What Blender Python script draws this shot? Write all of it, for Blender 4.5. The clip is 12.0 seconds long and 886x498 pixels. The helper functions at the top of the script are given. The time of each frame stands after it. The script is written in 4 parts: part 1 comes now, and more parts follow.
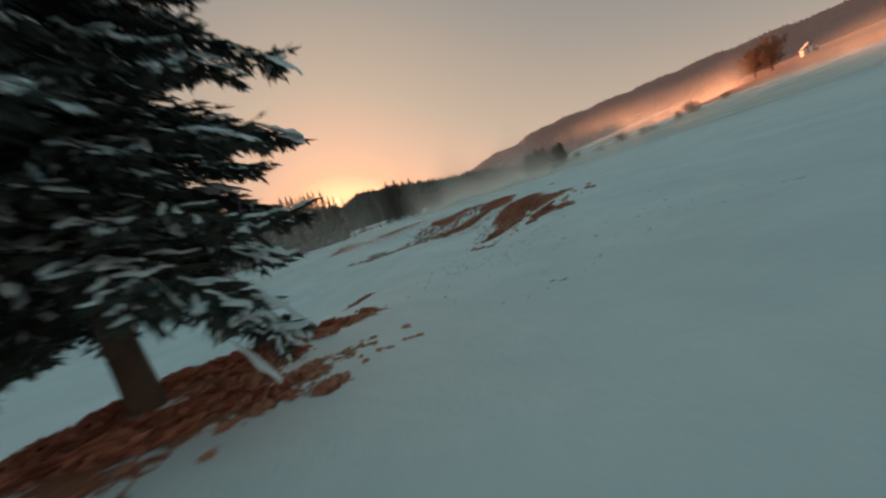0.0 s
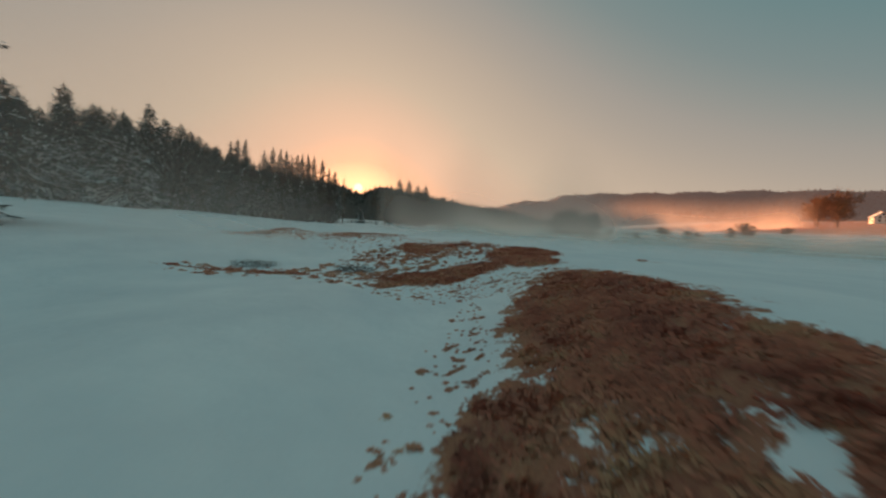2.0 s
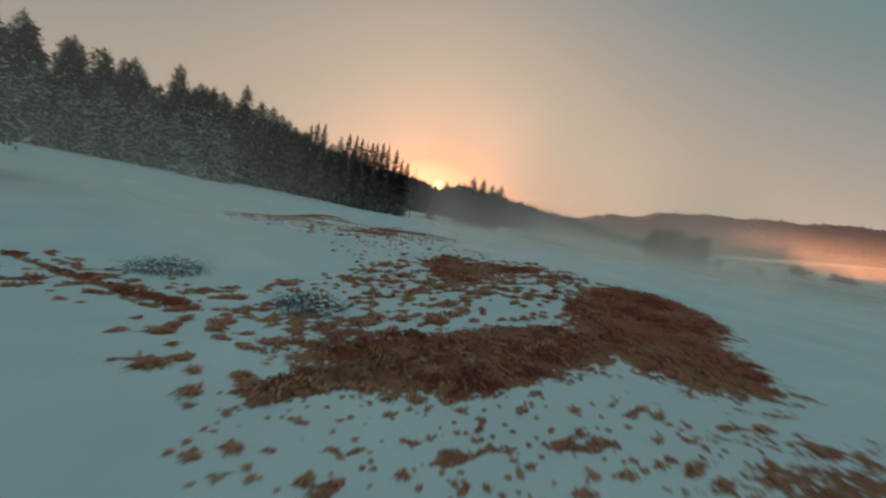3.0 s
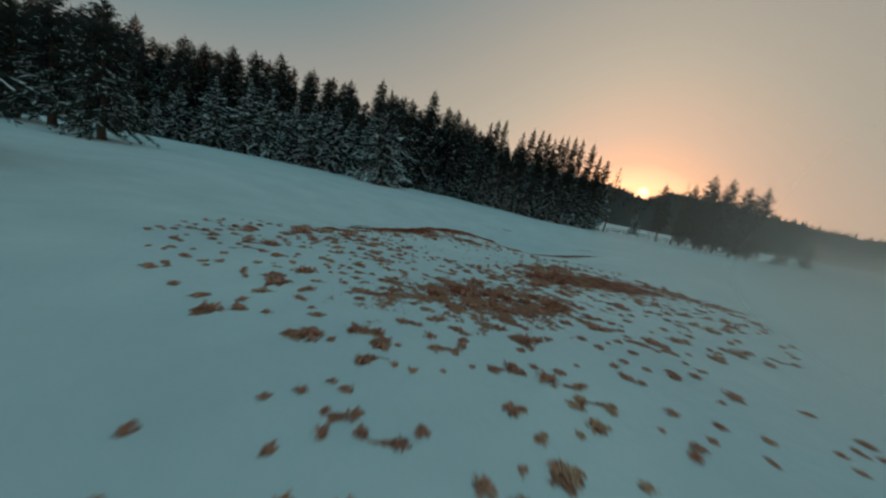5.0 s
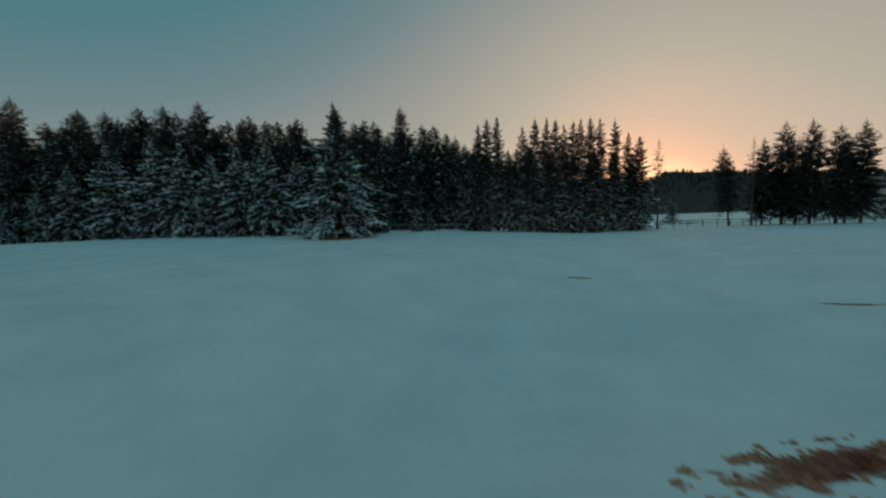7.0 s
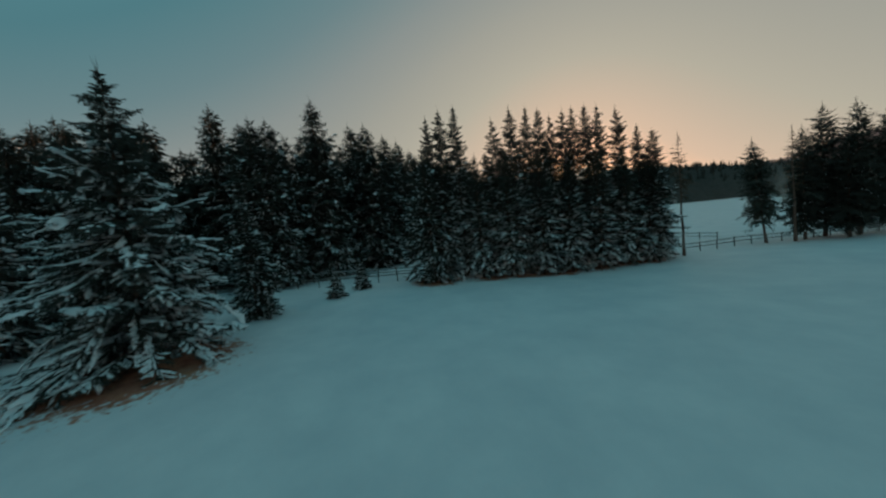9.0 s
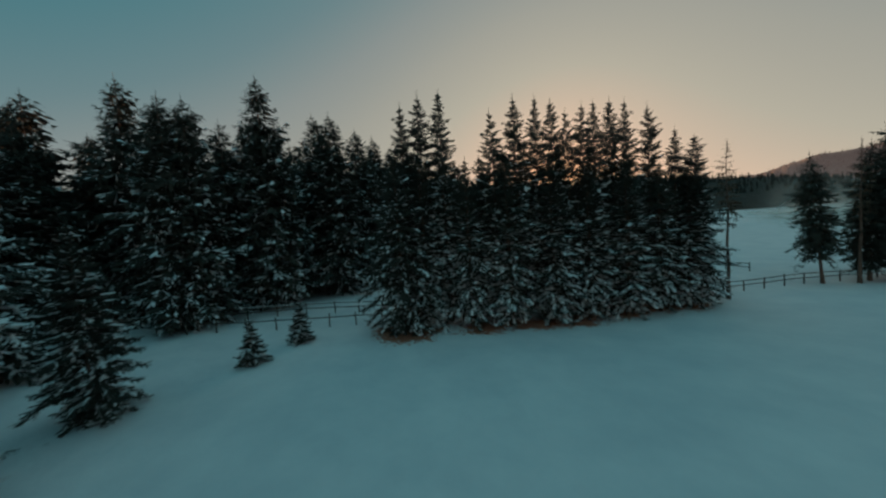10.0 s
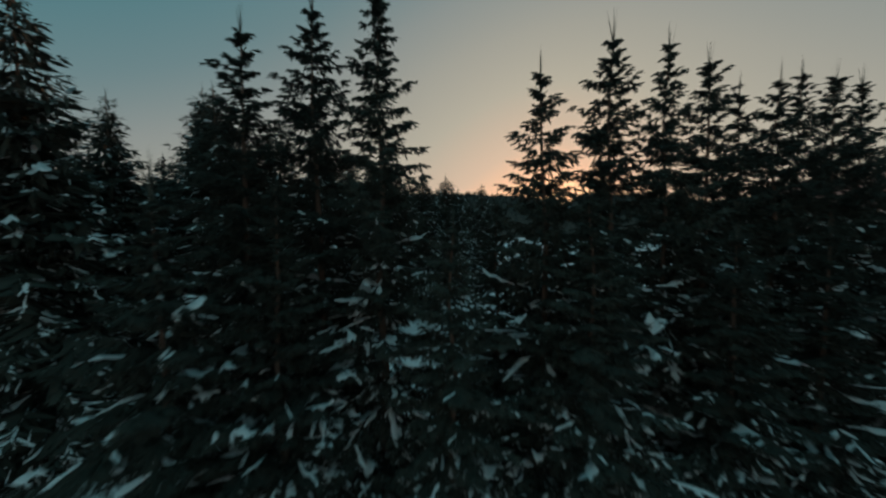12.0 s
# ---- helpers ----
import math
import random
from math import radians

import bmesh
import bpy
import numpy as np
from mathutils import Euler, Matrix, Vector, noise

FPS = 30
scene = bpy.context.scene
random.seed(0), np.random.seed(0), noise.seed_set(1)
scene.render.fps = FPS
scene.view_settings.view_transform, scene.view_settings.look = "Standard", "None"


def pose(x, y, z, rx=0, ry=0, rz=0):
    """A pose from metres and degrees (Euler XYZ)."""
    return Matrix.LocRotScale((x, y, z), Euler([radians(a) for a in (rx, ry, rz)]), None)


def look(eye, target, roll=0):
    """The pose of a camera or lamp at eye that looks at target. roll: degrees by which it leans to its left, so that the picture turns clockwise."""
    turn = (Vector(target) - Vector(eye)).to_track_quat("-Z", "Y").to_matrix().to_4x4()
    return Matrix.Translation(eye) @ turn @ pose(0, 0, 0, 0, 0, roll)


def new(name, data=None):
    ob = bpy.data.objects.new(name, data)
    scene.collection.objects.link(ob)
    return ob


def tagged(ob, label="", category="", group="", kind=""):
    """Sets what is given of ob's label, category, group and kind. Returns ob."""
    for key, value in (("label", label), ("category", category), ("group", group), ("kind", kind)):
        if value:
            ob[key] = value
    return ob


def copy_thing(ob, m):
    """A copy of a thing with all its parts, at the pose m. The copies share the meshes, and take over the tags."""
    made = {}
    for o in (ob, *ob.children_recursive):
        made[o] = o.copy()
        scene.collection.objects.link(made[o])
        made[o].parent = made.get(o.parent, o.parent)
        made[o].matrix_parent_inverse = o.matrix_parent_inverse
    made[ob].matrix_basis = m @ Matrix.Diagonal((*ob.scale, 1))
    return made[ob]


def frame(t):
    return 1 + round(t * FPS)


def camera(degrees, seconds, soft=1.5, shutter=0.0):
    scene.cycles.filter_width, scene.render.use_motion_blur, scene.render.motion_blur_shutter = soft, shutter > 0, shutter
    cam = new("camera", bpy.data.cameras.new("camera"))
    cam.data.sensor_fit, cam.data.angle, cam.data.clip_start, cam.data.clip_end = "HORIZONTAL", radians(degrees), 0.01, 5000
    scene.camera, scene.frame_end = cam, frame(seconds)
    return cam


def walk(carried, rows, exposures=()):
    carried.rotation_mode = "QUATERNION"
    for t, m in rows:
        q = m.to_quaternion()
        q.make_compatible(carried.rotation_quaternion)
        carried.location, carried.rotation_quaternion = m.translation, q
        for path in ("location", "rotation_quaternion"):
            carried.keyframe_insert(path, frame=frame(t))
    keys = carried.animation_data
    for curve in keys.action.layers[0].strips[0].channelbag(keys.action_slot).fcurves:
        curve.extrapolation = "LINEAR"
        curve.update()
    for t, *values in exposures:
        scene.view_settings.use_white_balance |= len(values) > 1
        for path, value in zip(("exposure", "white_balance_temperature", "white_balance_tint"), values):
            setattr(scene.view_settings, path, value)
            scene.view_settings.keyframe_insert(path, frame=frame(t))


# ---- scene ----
cam = camera(106.7, 12.0, 2.3, 0.25)
METRES, EYE, TILT, LEAN, TURN = 100.0, 2.3, -8.0, 18.0, 0.0
ROWS = [
    (0.0, 0.0, 0.0, 0.0, -0.0, -0.0, -0.0),
    (0.5, 0.0008, 0.0365, 0.0007, -2.53, 2.34, -4.31),
    (1.0, 0.0067, 0.0775, 0.0053, -4.23, 3.89, -9.92),
    (1.5, 0.0123, 0.1148, 0.0138, -3.77, 4.6, -16.26),
    (2.0, 0.0177, 0.153, 0.0221, -0.36, 3.78, -21.76),
    (2.5, 0.0209, 0.1902, 0.0299, 5.64, 1.52, -26.13),
    (3.0, 0.0197, 0.2257, 0.0374, 13.13, -1.99, -29.44),
    (3.5, 0.0143, 0.2598, 0.0423, 21.91, -6.38, -31.04),
    (5.5, -0.0596, 0.3897, 0.0369, 53.55, -19.31, -26.33),
    (6.0, -0.088, 0.4192, 0.031, 53.44, -17.72, -23.17),
    (6.5, -0.1196, 0.4486, 0.0248, 50.48, -15.22, -19.25),
    (7.0, -0.1527, 0.4791, 0.0228, 46.54, -12.17, -16.11),
    (9.0, -0.2772, 0.6125, 0.0422, 37.83, -8.84, -12.88),
    (9.5, -0.3034, 0.6497, 0.0485, 36.81, -8.77, -14.12),
    (10.0, -0.329, 0.6866, 0.0556, 35.77, -8.12, -15.05),
    (10.5, -0.3536, 0.7236, 0.0627, 35.07, -6.91, -16.56),
    (11.0, -0.3777, 0.7599, 0.0696, 34.83, -6.14, -18.05),
    (11.5, -0.4029, 0.7953, 0.0785, 34.7, -6.34, -18.41),
    (12.0, -0.429, 0.8305, 0.0897, 34.62, -6.88, -18.37),
]
EXPOSURES = [(0.0, 0.30, 6900, 21), (1.0, 0.35, 7000, 20), (3.5, 0.30, 6750, 17.5), (5.5, 0.21, 6170, 9), (7.0, 0.13, 5940, 5.5), (9.0, 0.1, 5820, 3), (11.0, 0.1, 5800, 3), (12.0, 0.1, 5900, 4)]
walk(cam, [(t, pose(0, 0, EYE, TILT, LEAN, TURN) @ pose(METRES * x, METRES * y, METRES * z, 90 + pitch, roll, yaw)) for t, x, y, z, yaw, pitch, roll in ROWS], EXPOSURES)

# ---- sky and sun ----
SUN_AZ, SUN_EL = -17.2, 5.45          # degrees from +y towards +x, and above the horizon
world = bpy.data.worlds.new("winter_dusk_sky")
scene.world = world
world.use_nodes = True
wn, wl = world.node_tree.nodes, world.node_tree.links
wn.clear()
sky = wn.new("ShaderNodeTexSky")
sky.sky_type = "NISHITA"
sky.sun_disc = False
sky.sun_elevation = radians(SUN_EL)
sky.sun_rotation = radians(SUN_AZ)
sky.altitude = 600
sky.air_density, sky.dust_density, sky.ozone_density = 1.0, 1.6, 1.5
# the winter haze grades the sky from teal, far from the sun, to beige and orange round it
chan = wn.new("ShaderNodeSeparateColor")
wl.new(sky.outputs[0], chan.inputs[0])
logn = wn.new("ShaderNodeMath")
logn.operation = "LOGARITHM"
logn.inputs[1].default_value = math.e
wl.new(chan.outputs[0], logn.inputs[0])
span = wn.new("ShaderNodeMapRange")
span.inputs["From Min"].default_value, span.inputs["From Max"].default_value = -1.3, 3.6
wl.new(logn.outputs[0], span.inputs["Value"])
grade = wn.new("ShaderNodeValToRGB")
STOPS = [(0.0, (0.096, 0.222, 0.238)), (0.12, (0.090, 0.21, 0.225)), (0.193, (0.087, 0.180, 0.191)), (0.264, (0.152, 0.210, 0.208)), (0.342, (0.262, 0.263, 0.234)),
         (0.441, (0.362, 0.322, 0.258)), (0.584, (0.468, 0.39, 0.29)), (0.804, (0.71, 0.47, 0.315)), (0.915, (0.96, 0.53, 0.31)), (1.0, (1.65, 0.83, 0.41))]
while len(grade.color_ramp.elements) < len(STOPS):
    grade.color_ramp.elements.new(0.5)
for k, (at, col) in zip(grade.color_ramp.elements, STOPS):
    k.position, k.color = at, (*[c / 2 for c in col], 1.0)
wl.new(span.outputs[0], grade.inputs["Fac"])
bg = wn.new("ShaderNodeBackground")
bg.inputs["Strength"].default_value = 2.0
wo = wn.new("ShaderNodeOutputWorld")
wl.new(grade.outputs[0], bg.inputs["Color"])
wl.new(bg.outputs[0], wo.inputs["Surface"])

sun_data = bpy.data.lights.new("sun", "SUN")
sun_data.energy, sun_data.angle, sun_data.color = 10.0, radians(0.6), (1.0, 0.40, 0.17)
sun = new("sun", sun_data)
az, el = radians(SUN_AZ), radians(SUN_EL)
SUN_DIR = Vector((math.sin(az) * math.cos(el), math.cos(az) * math.cos(el), math.sin(el)))
sun.matrix_world = look(SUN_DIR * 100, (0, 0, 0))

# ---- materials ----
def shader(name, rough=0.8, spec=0.3):
    """A node material: its nodes, links, principled node and a node maker."""
    m = bpy.data.materials.new(name)
    m.use_nodes = True
    t = m.node_tree
    p = t.nodes["Principled BSDF"]
    p.inputs["Roughness"].default_value = rough
    p.inputs["Specular IOR Level"].default_value = spec
    return m, t, p


def noise_tex(t, scale, detail=6.0, rough=0.6, coord=None):
    n = t.nodes.new("ShaderNodeTexNoise")
    n.inputs["Scale"].default_value, n.inputs["Detail"].default_value, n.inputs["Roughness"].default_value = scale, detail, rough
    if coord is None:
        coord = t.nodes.new("ShaderNodeTexCoord").outputs["Object"]
    t.links.new(coord, n.inputs["Vector"])
    return n.outputs["Fac"]


def ramp(t, fac, stops):
    r = t.nodes.new("ShaderNodeValToRGB")
    e = r.color_ramp.elements
    while len(e) < len(stops):
        e.new(0.5)
    for k, (pos, col) in zip(e, stops):
        k.position, k.color = pos, (*col, 1.0)
    t.links.new(fac, r.inputs["Fac"])
    return r.outputs["Color"]


def mathn(t, op, a, b=0.0, c=0.0, clamp=False):
    n = t.nodes.new("ShaderNodeMath")
    n.operation, n.use_clamp = op, clamp
    for i, v in enumerate((a, b, c)):
        if isinstance(v, (int, float)):
            n.inputs[i].default_value = v
        else:
            t.links.new(v, n.inputs[i])
    return n.outputs[0]


def mix(t, fac, a, b):
    n = t.nodes.new("ShaderNodeMix")
    n.data_type = "RGBA"
    for k, v in ((0, fac), (6, a), (7, b)):
        if isinstance(v, (int, float)):
            n.inputs[k].default_value = v
        elif isinstance(v, tuple):
            n.inputs[k].default_value = (*v, 1.0)
        else:
            t.links.new(v, n.inputs[k])
    return n.outputs[2]


def bump(t, p, height, strength, distance):
    b = t.nodes.new("ShaderNodeBump")
    b.inputs["Strength"].default_value, b.inputs["Distance"].default_value = strength, distance
    t.links.new(height, b.inputs["Height"])
    t.links.new(b.outputs[0], p.inputs["Normal"])


def plain(name, stops, scale, rough=0.8, bumps=0.3, dist=0.02, spec=0.3, rand=0.0):
    """Noise-mottled material: colour stops over a noise, with a fine relief."""
    m, t, p = shader(name, rough, spec)
    f = noise_tex(t, scale)
    fine = noise_tex(t, scale * 9)
    f2 = mathn(t, "ADD", mathn(t, "MULTIPLY", f, 0.7), mathn(t, "MULTIPLY", fine, 0.3))
    col = ramp(t, f2, stops)
    if rand:
        info = t.nodes.new("ShaderNodeObjectInfo")
        h = t.nodes.new("ShaderNodeHueSaturation")
        t.links.new(mathn(t, "MULTIPLY_ADD", info.outputs["Random"], rand, 1.0 - rand / 2), h.inputs["Value"])
        t.links.new(col, h.inputs["Color"])
        col = h.outputs[0]
    t.links.new(col, p.inputs["Base Color"])
    bump(t, p, fine, bumps, dist)
    return m


def ground_material():
    """Snow with bare, matted winter grass where the attribute 'bare' breaks through it."""
    m, t, p = shader("snowy_meadow", 0.75, 0.25)
    attr = t.nodes.new("ShaderNodeAttribute")
    attr.attribute_name = "bare"
    tc = t.nodes.new("ShaderNodeTexCoord").outputs["Object"]
    n1 = noise_tex(t, 0.9, 5, 0.6, tc)
    n2 = noise_tex(t, 3.2, 4, 0.6, tc)
    n3 = noise_tex(t, 14.0, 4, 0.6, tc)
    edge = mathn(t, "ADD", mathn(t, "MULTIPLY", n1, 0.35), mathn(t, "ADD", mathn(t, "MULTIPLY", n2, 0.95), mathn(t, "MULTIPLY", n3, 0.6)))
    edge = mathn(t, "SUBTRACT", edge, 0.95)
    raw = mathn(t, "ADD", attr.outputs["Fac"], edge)
    mask = mathn(t, "MULTIPLY", mathn(t, "SUBTRACT", raw, 0.50), 11.0, clamp=True)
    g1 = noise_tex(t, 1.6, 8, 0.7, tc)
    g2 = noise_tex(t, 22.0, 6, 0.7, tc)
    grass = ramp(t, mathn(t, "ADD", mathn(t, "MULTIPLY", g1, 0.55), mathn(t, "MULTIPLY", g2, 0.45)),
                 [(0.30, (0.17, 0.052, 0.039)), (0.45, (0.38, 0.135, 0.09)), (0.58, (0.50, 0.21, 0.125)), (0.75, (0.58, 0.33, 0.185))])
    # olive and straw-coloured stretches among the red-brown
    olive = mathn(t, "MULTIPLY", mathn(t, "SUBTRACT", noise_tex(t, 0.55, 5, 0.6, tc), 0.5), 5.0, clamp=True)
    grass = mix(t, mathn(t, "MULTIPLY", olive, 0.22), grass, (0.42, 0.27, 0.135))
    deep = mathn(t, "MULTIPLY", mathn(t, "SUBTRACT", noise_tex(t, 1.3, 5, 0.65, tc), 0.52), 6.0, clamp=True)
    grass = mix(t, mathn(t, "MULTIPLY", deep, 0.4), grass, (0.18, 0.06, 0.042))
    s1 = noise_tex(t, 0.35, 6, 0.6, tc)
    snow = ramp(t, s1, [(0.3, (0.70, 0.73, 0.76)), (0.7, (0.84, 0.85, 0.86))])
    t.links.new(mix(t, mask, snow, grass), p.inputs["Base Color"])
    t.links.new(mathn(t, "MULTIPLY_ADD", mask, 0.2, 0.7), p.inputs["Roughness"])
    sb = noise_tex(t, 2.0, 8, 0.6, tc)
    hgt = mathn(t, "ADD", mathn(t, "MULTIPLY", sb, 0.6), mathn(t, "MULTIPLY", mathn(t, "MULTIPLY", mask, g2), 0.6))
    hgt = mathn(t, "SUBTRACT", hgt, mathn(t, "MULTIPLY", mask, 0.35))
    bump(t, p, hgt, 0.6, 0.11)
    return m


M_GROUND = ground_material()
M_NEEDLE = plain("spruce_needles", [(0.3, (0.034, 0.037, 0.031)), (0.6, (0.054, 0.058, 0.047)), (0.8, (0.086, 0.086, 0.064))], 1.4, 0.8, 0.2, rand=0.5)
M_LARCH = plain("bare_larch_twigs", [(0.3, (0.07, 0.05, 0.035)), (0.7, (0.15, 0.11, 0.075))], 1.5, 0.9, 0.2)
M_BARK = plain("bark", [(0.3, (0.085, 0.05, 0.038)), (0.6, (0.17, 0.11, 0.085)), (0.8, (0.25, 0.18, 0.14))], 3.0, 0.9, 0.8, 0.03)
M_SNOW = plain("clinging_snow", [(0.3, (0.78, 0.80, 0.82)), (0.7, (0.88, 0.89, 0.90))], 3.0, 0.7, 0.5, 0.03)
M_WOOD = plain("weathered_wood", [(0.3, (0.06, 0.05, 0.045)), (0.7, (0.14, 0.12, 0.10))], 6.0, 0.85, 0.5, 0.01)
M_GRASS = plain("dry_grass", [(0.30, (0.25, 0.074, 0.056)), (0.42, (0.44, 0.152, 0.106)), (0.52, (0.57, 0.225, 0.147)), (0.60, (0.54, 0.28, 0.165)), (0.72, (0.66, 0.42, 0.26))], 0.8, 0.85, 0.1)
M_TUSSOCK = plain("pale_dry_grass", [(0.30, (0.38, 0.14, 0.10)), (0.42, (0.58, 0.235, 0.16)), (0.52, (0.71, 0.325, 0.215)), (0.60, (0.69, 0.38, 0.235)), (0.72, (0.80, 0.55, 0.37))], 0.7, 0.85, 0.1)
M_TWIG = plain("brown_twigs", [(0.3, (0.22, 0.12, 0.07)), (0.7, (0.36, 0.21, 0.12))], 2.0, 0.9, 0.2)
M_HILL = plain("far_forest", [(0.3, (0.020, 0.024, 0.022)), (0.6, (0.04, 0.042, 0.036)), (0.8, (0.07, 0.066, 0.055))], 0.05, 0.95, 0.4, 2.0)
M_PLASTER = plain("white_plaster", [(0.3, (0.72, 0.71, 0.68)), (0.7, (0.82, 0.81, 0.79))], 1.5, 0.8, 0.2)
M_DARKWOOD = plain("dark_boards", [(0.3, (0.05, 0.035, 0.025)), (0.7, (0.11, 0.08, 0.06))], 3.0, 0.8, 0.3)
M_GLASS = plain("window_glass", [(0.3, (0.02, 0.025, 0.03)), (0.7, (0.03, 0.035, 0.04))], 1.0, 0.08, 0.0, spec=0.6)


def glow(name, colour, strength):
    m = bpy.data.materials.new(name)
    m.use_nodes = True
    t = m.node_tree
    t.nodes.clear()
    e, o = t.nodes.new("ShaderNodeEmission"), t.nodes.new("ShaderNodeOutputMaterial")
    e.inputs["Color"].default_value, e.inputs["Strength"].default_value = (*colour, 1), strength
    t.links.new(e.outputs[0], o.inputs["Surface"])
    return m


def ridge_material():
    """The far ridge: wooded, with a faint glow of its own imitating the haze before it."""
    m, t, p = shader("far_ridge_haze_glow", 0.95, 0.1)
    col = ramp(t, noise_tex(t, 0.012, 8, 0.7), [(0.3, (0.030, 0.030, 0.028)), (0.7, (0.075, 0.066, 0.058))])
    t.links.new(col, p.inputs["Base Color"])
    # warm emission painted in for the bright haze
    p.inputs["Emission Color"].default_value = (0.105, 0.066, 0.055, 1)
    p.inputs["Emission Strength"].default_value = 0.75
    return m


def mist_material():
    """Thin ground mist, mostly air: droplets coloured warm to imitate the sun's glow in them."""
    m = bpy.data.materials.new("ground_mist")
    m.use_nodes = True
    t = m.node_tree
    t.nodes.clear()
    o = t.nodes.new("ShaderNodeOutputMaterial")
    tc = t.nodes.new("ShaderNodeTexCoord").outputs["Object"]
    mp = t.nodes.new("ShaderNodeMapping")
    mp.inputs["Scale"].default_value = (0.5, 1.0, 1.0)
    t.links.new(tc, mp.inputs["Vector"])
    n = noise_tex(t, 0.03, 5, 0.55, mp.outputs[0])
    at = t.nodes.new("ShaderNodeAttribute")
    at.attribute_name = "thick"
    den = mathn(t, "MULTIPLY", mathn(t, "MULTIPLY", mathn(t, "SUBTRACT", n, 0.18), 2.4, clamp=True), at.outputs["Fac"])
    d, tl, tp = t.nodes.new("ShaderNodeBsdfDiffuse"), t.nodes.new("ShaderNodeBsdfTranslucent"), t.nodes.new("ShaderNodeBsdfTransparent")
    # off-white, with the low sun's warmth put into the colour
    for b in (d, tl):
        b.inputs["Color"].default_value = (0.95, 0.89, 0.84, 1)
    m1, m2 = t.nodes.new("ShaderNodeMixShader"), t.nodes.new("ShaderNodeMixShader")
    m1.inputs[0].default_value = 0.7
    t.links.new(d.outputs[0], m1.inputs[1])
    t.links.new(tl.outputs[0], m1.inputs[2])
    t.links.new(den, m2.inputs[0])
    t.links.new(tp.outputs[0], m2.inputs[1])
    t.links.new(m1.outputs[0], m2.inputs[2])
    t.links.new(m2.outputs[0], o.inputs["Surface"])
    return m


M_SUN = glow("sun_face", (1.0, 0.62, 0.29), 2.6)
M_RIDGE_HAZE = ridge_material()
M_MIST = mist_material()
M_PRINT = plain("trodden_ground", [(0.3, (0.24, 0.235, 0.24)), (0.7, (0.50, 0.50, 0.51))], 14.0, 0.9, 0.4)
M_BRAMBLE = plain("grey_stems", [(0.3, (0.18, 0.16, 0.155)), (0.7, (0.33, 0.30, 0.29))], 4.0, 0.9, 0.2)

# ---- ground ----
# knolls and hollows of the meadow: x, y, width, length, height
KNOLLS = [
    (-3.6, 2, 2.2, 4.6, 0.97), (6, 21, 3, 6, 0.39), (-10, 17, 5.5, 9, -1.6), (1.5, 20, 2.2, 5, -1.1), (1.5, 27, 3, 3, -0.48),
    (5, 36, 4, 5, 0.06), (-8, 46, 5, 5, -0.12), (-21, 53, 5, 9, -1.91), (-52, 72, 14, 28, 0.42), (-22, 113, 9, 6, 0.14),
    (-4.5, 31.5, 4, 4, -0.82), (-16, 48.8, 1.8, 2.8, 0.89), (-75, 45, 22, 40, 1.39), (0, 8, 3.5, 4, -0.35), (-38, 96, 6, 6, -0.36),
    (-15, 57, 3, 4, -0.63), (-10.5, 57, 3, 3, 0.3),
]


# bare grass showing through the snow: x, y, half length, half width, turn in degrees
BARE = [
    (-3.25, 3.7, 4.0, 0.62, 70), (-2.65, 4.2, 2.6, 0.36, 97), (-2.75, 2.35, 1.3, 0.45, 32), (-3.7, 10.7, 1.3, 0.14, 78),
    (4.55, 22.0, 5.3, 1.95, 80), (2.75, 17.3, 1.7, 0.75, 15), (2.4, 18.7, 1.4, 0.75, 70), (5.3, 17.6, 1.5, 0.8, 10), (4.15, 15.1, 1.25, 0.6, 75), (4.8, 16.0, 0.55, 0.3, 40), (5.2, 18.7, 1.1, 0.7, 65), (4.6, 13.8, 0.9, 0.3, -70), (3.4, 14.1, 0.4, 0.13, -70),
    (0.72, 14.85, 0.26, 0.10, 10), (0.85, 14.2, 0.42, 0.16, -25), (1.25, 13.65, 0.3, 0.16, -60), (10.5, 30.6, 1.0, 0.11, 15), (-6.6, 27.6, 3.3, 0.15, 2), (-0.2, 27.2, 1.5, 0.4, 58),
    (1.5, 28.75, 3.7, 1.3, 28), (5.2, 32.9, 4.6, 2.05, 72), (4.7, 30.0, 2.4, 1.2, 105), (-0.8, 35.6, 3.2, 0.95, 108), (1.9, 37.0, 1.7, 0.7, 60),
    (-7.4, 46.6, 2.8, 0.9, 58), (-16.0, 44.8, 2.4, 1.0, 66), (-15.4, 54.3, 1.5, 0.26, 60), (-23.0, 63.3, 0.7, 0.12, 20), (-14.7, 62.8, 0.8, 0.12, 0), (-15.5, 47.3, 2.5, 0.75, 75), (-15.0, 50.2, 2.2, 0.5, 88), (-13.5, 53.3, 4.2, 0.62, 50),
]


def ovals(x, y, table):
    """1 inside the ovals, falling to 0 across their rims."""
    best = np.zeros_like(x)
    for a, b, l, w, turn in table:
        c, s = math.cos(radians(turn)), math.sin(radians(turn))
        u, v = ((x - a) * c + (y - b) * s) / l, (-(x - a) * s + (y - b) * c) / w
        best = np.maximum(best, np.clip(1.35 - np.hypot(u, v) * 0.9, 0, 1))
    return best


def ruffle(x, y, seed, shortest, longest):
    """Uneven waves of about -1 to 1, between two wavelengths."""
    rng = np.random.RandomState(seed)
    z = 0.0
    for _ in range(12):
        a, w, p = rng.uniform(0, 6.2832), 6.2832 / rng.uniform(shortest, longest), rng.uniform(0, 6.2832)
        z = z + np.sin((x * math.cos(a) + y * math.sin(a)) * w + p)
    return z / 4.0


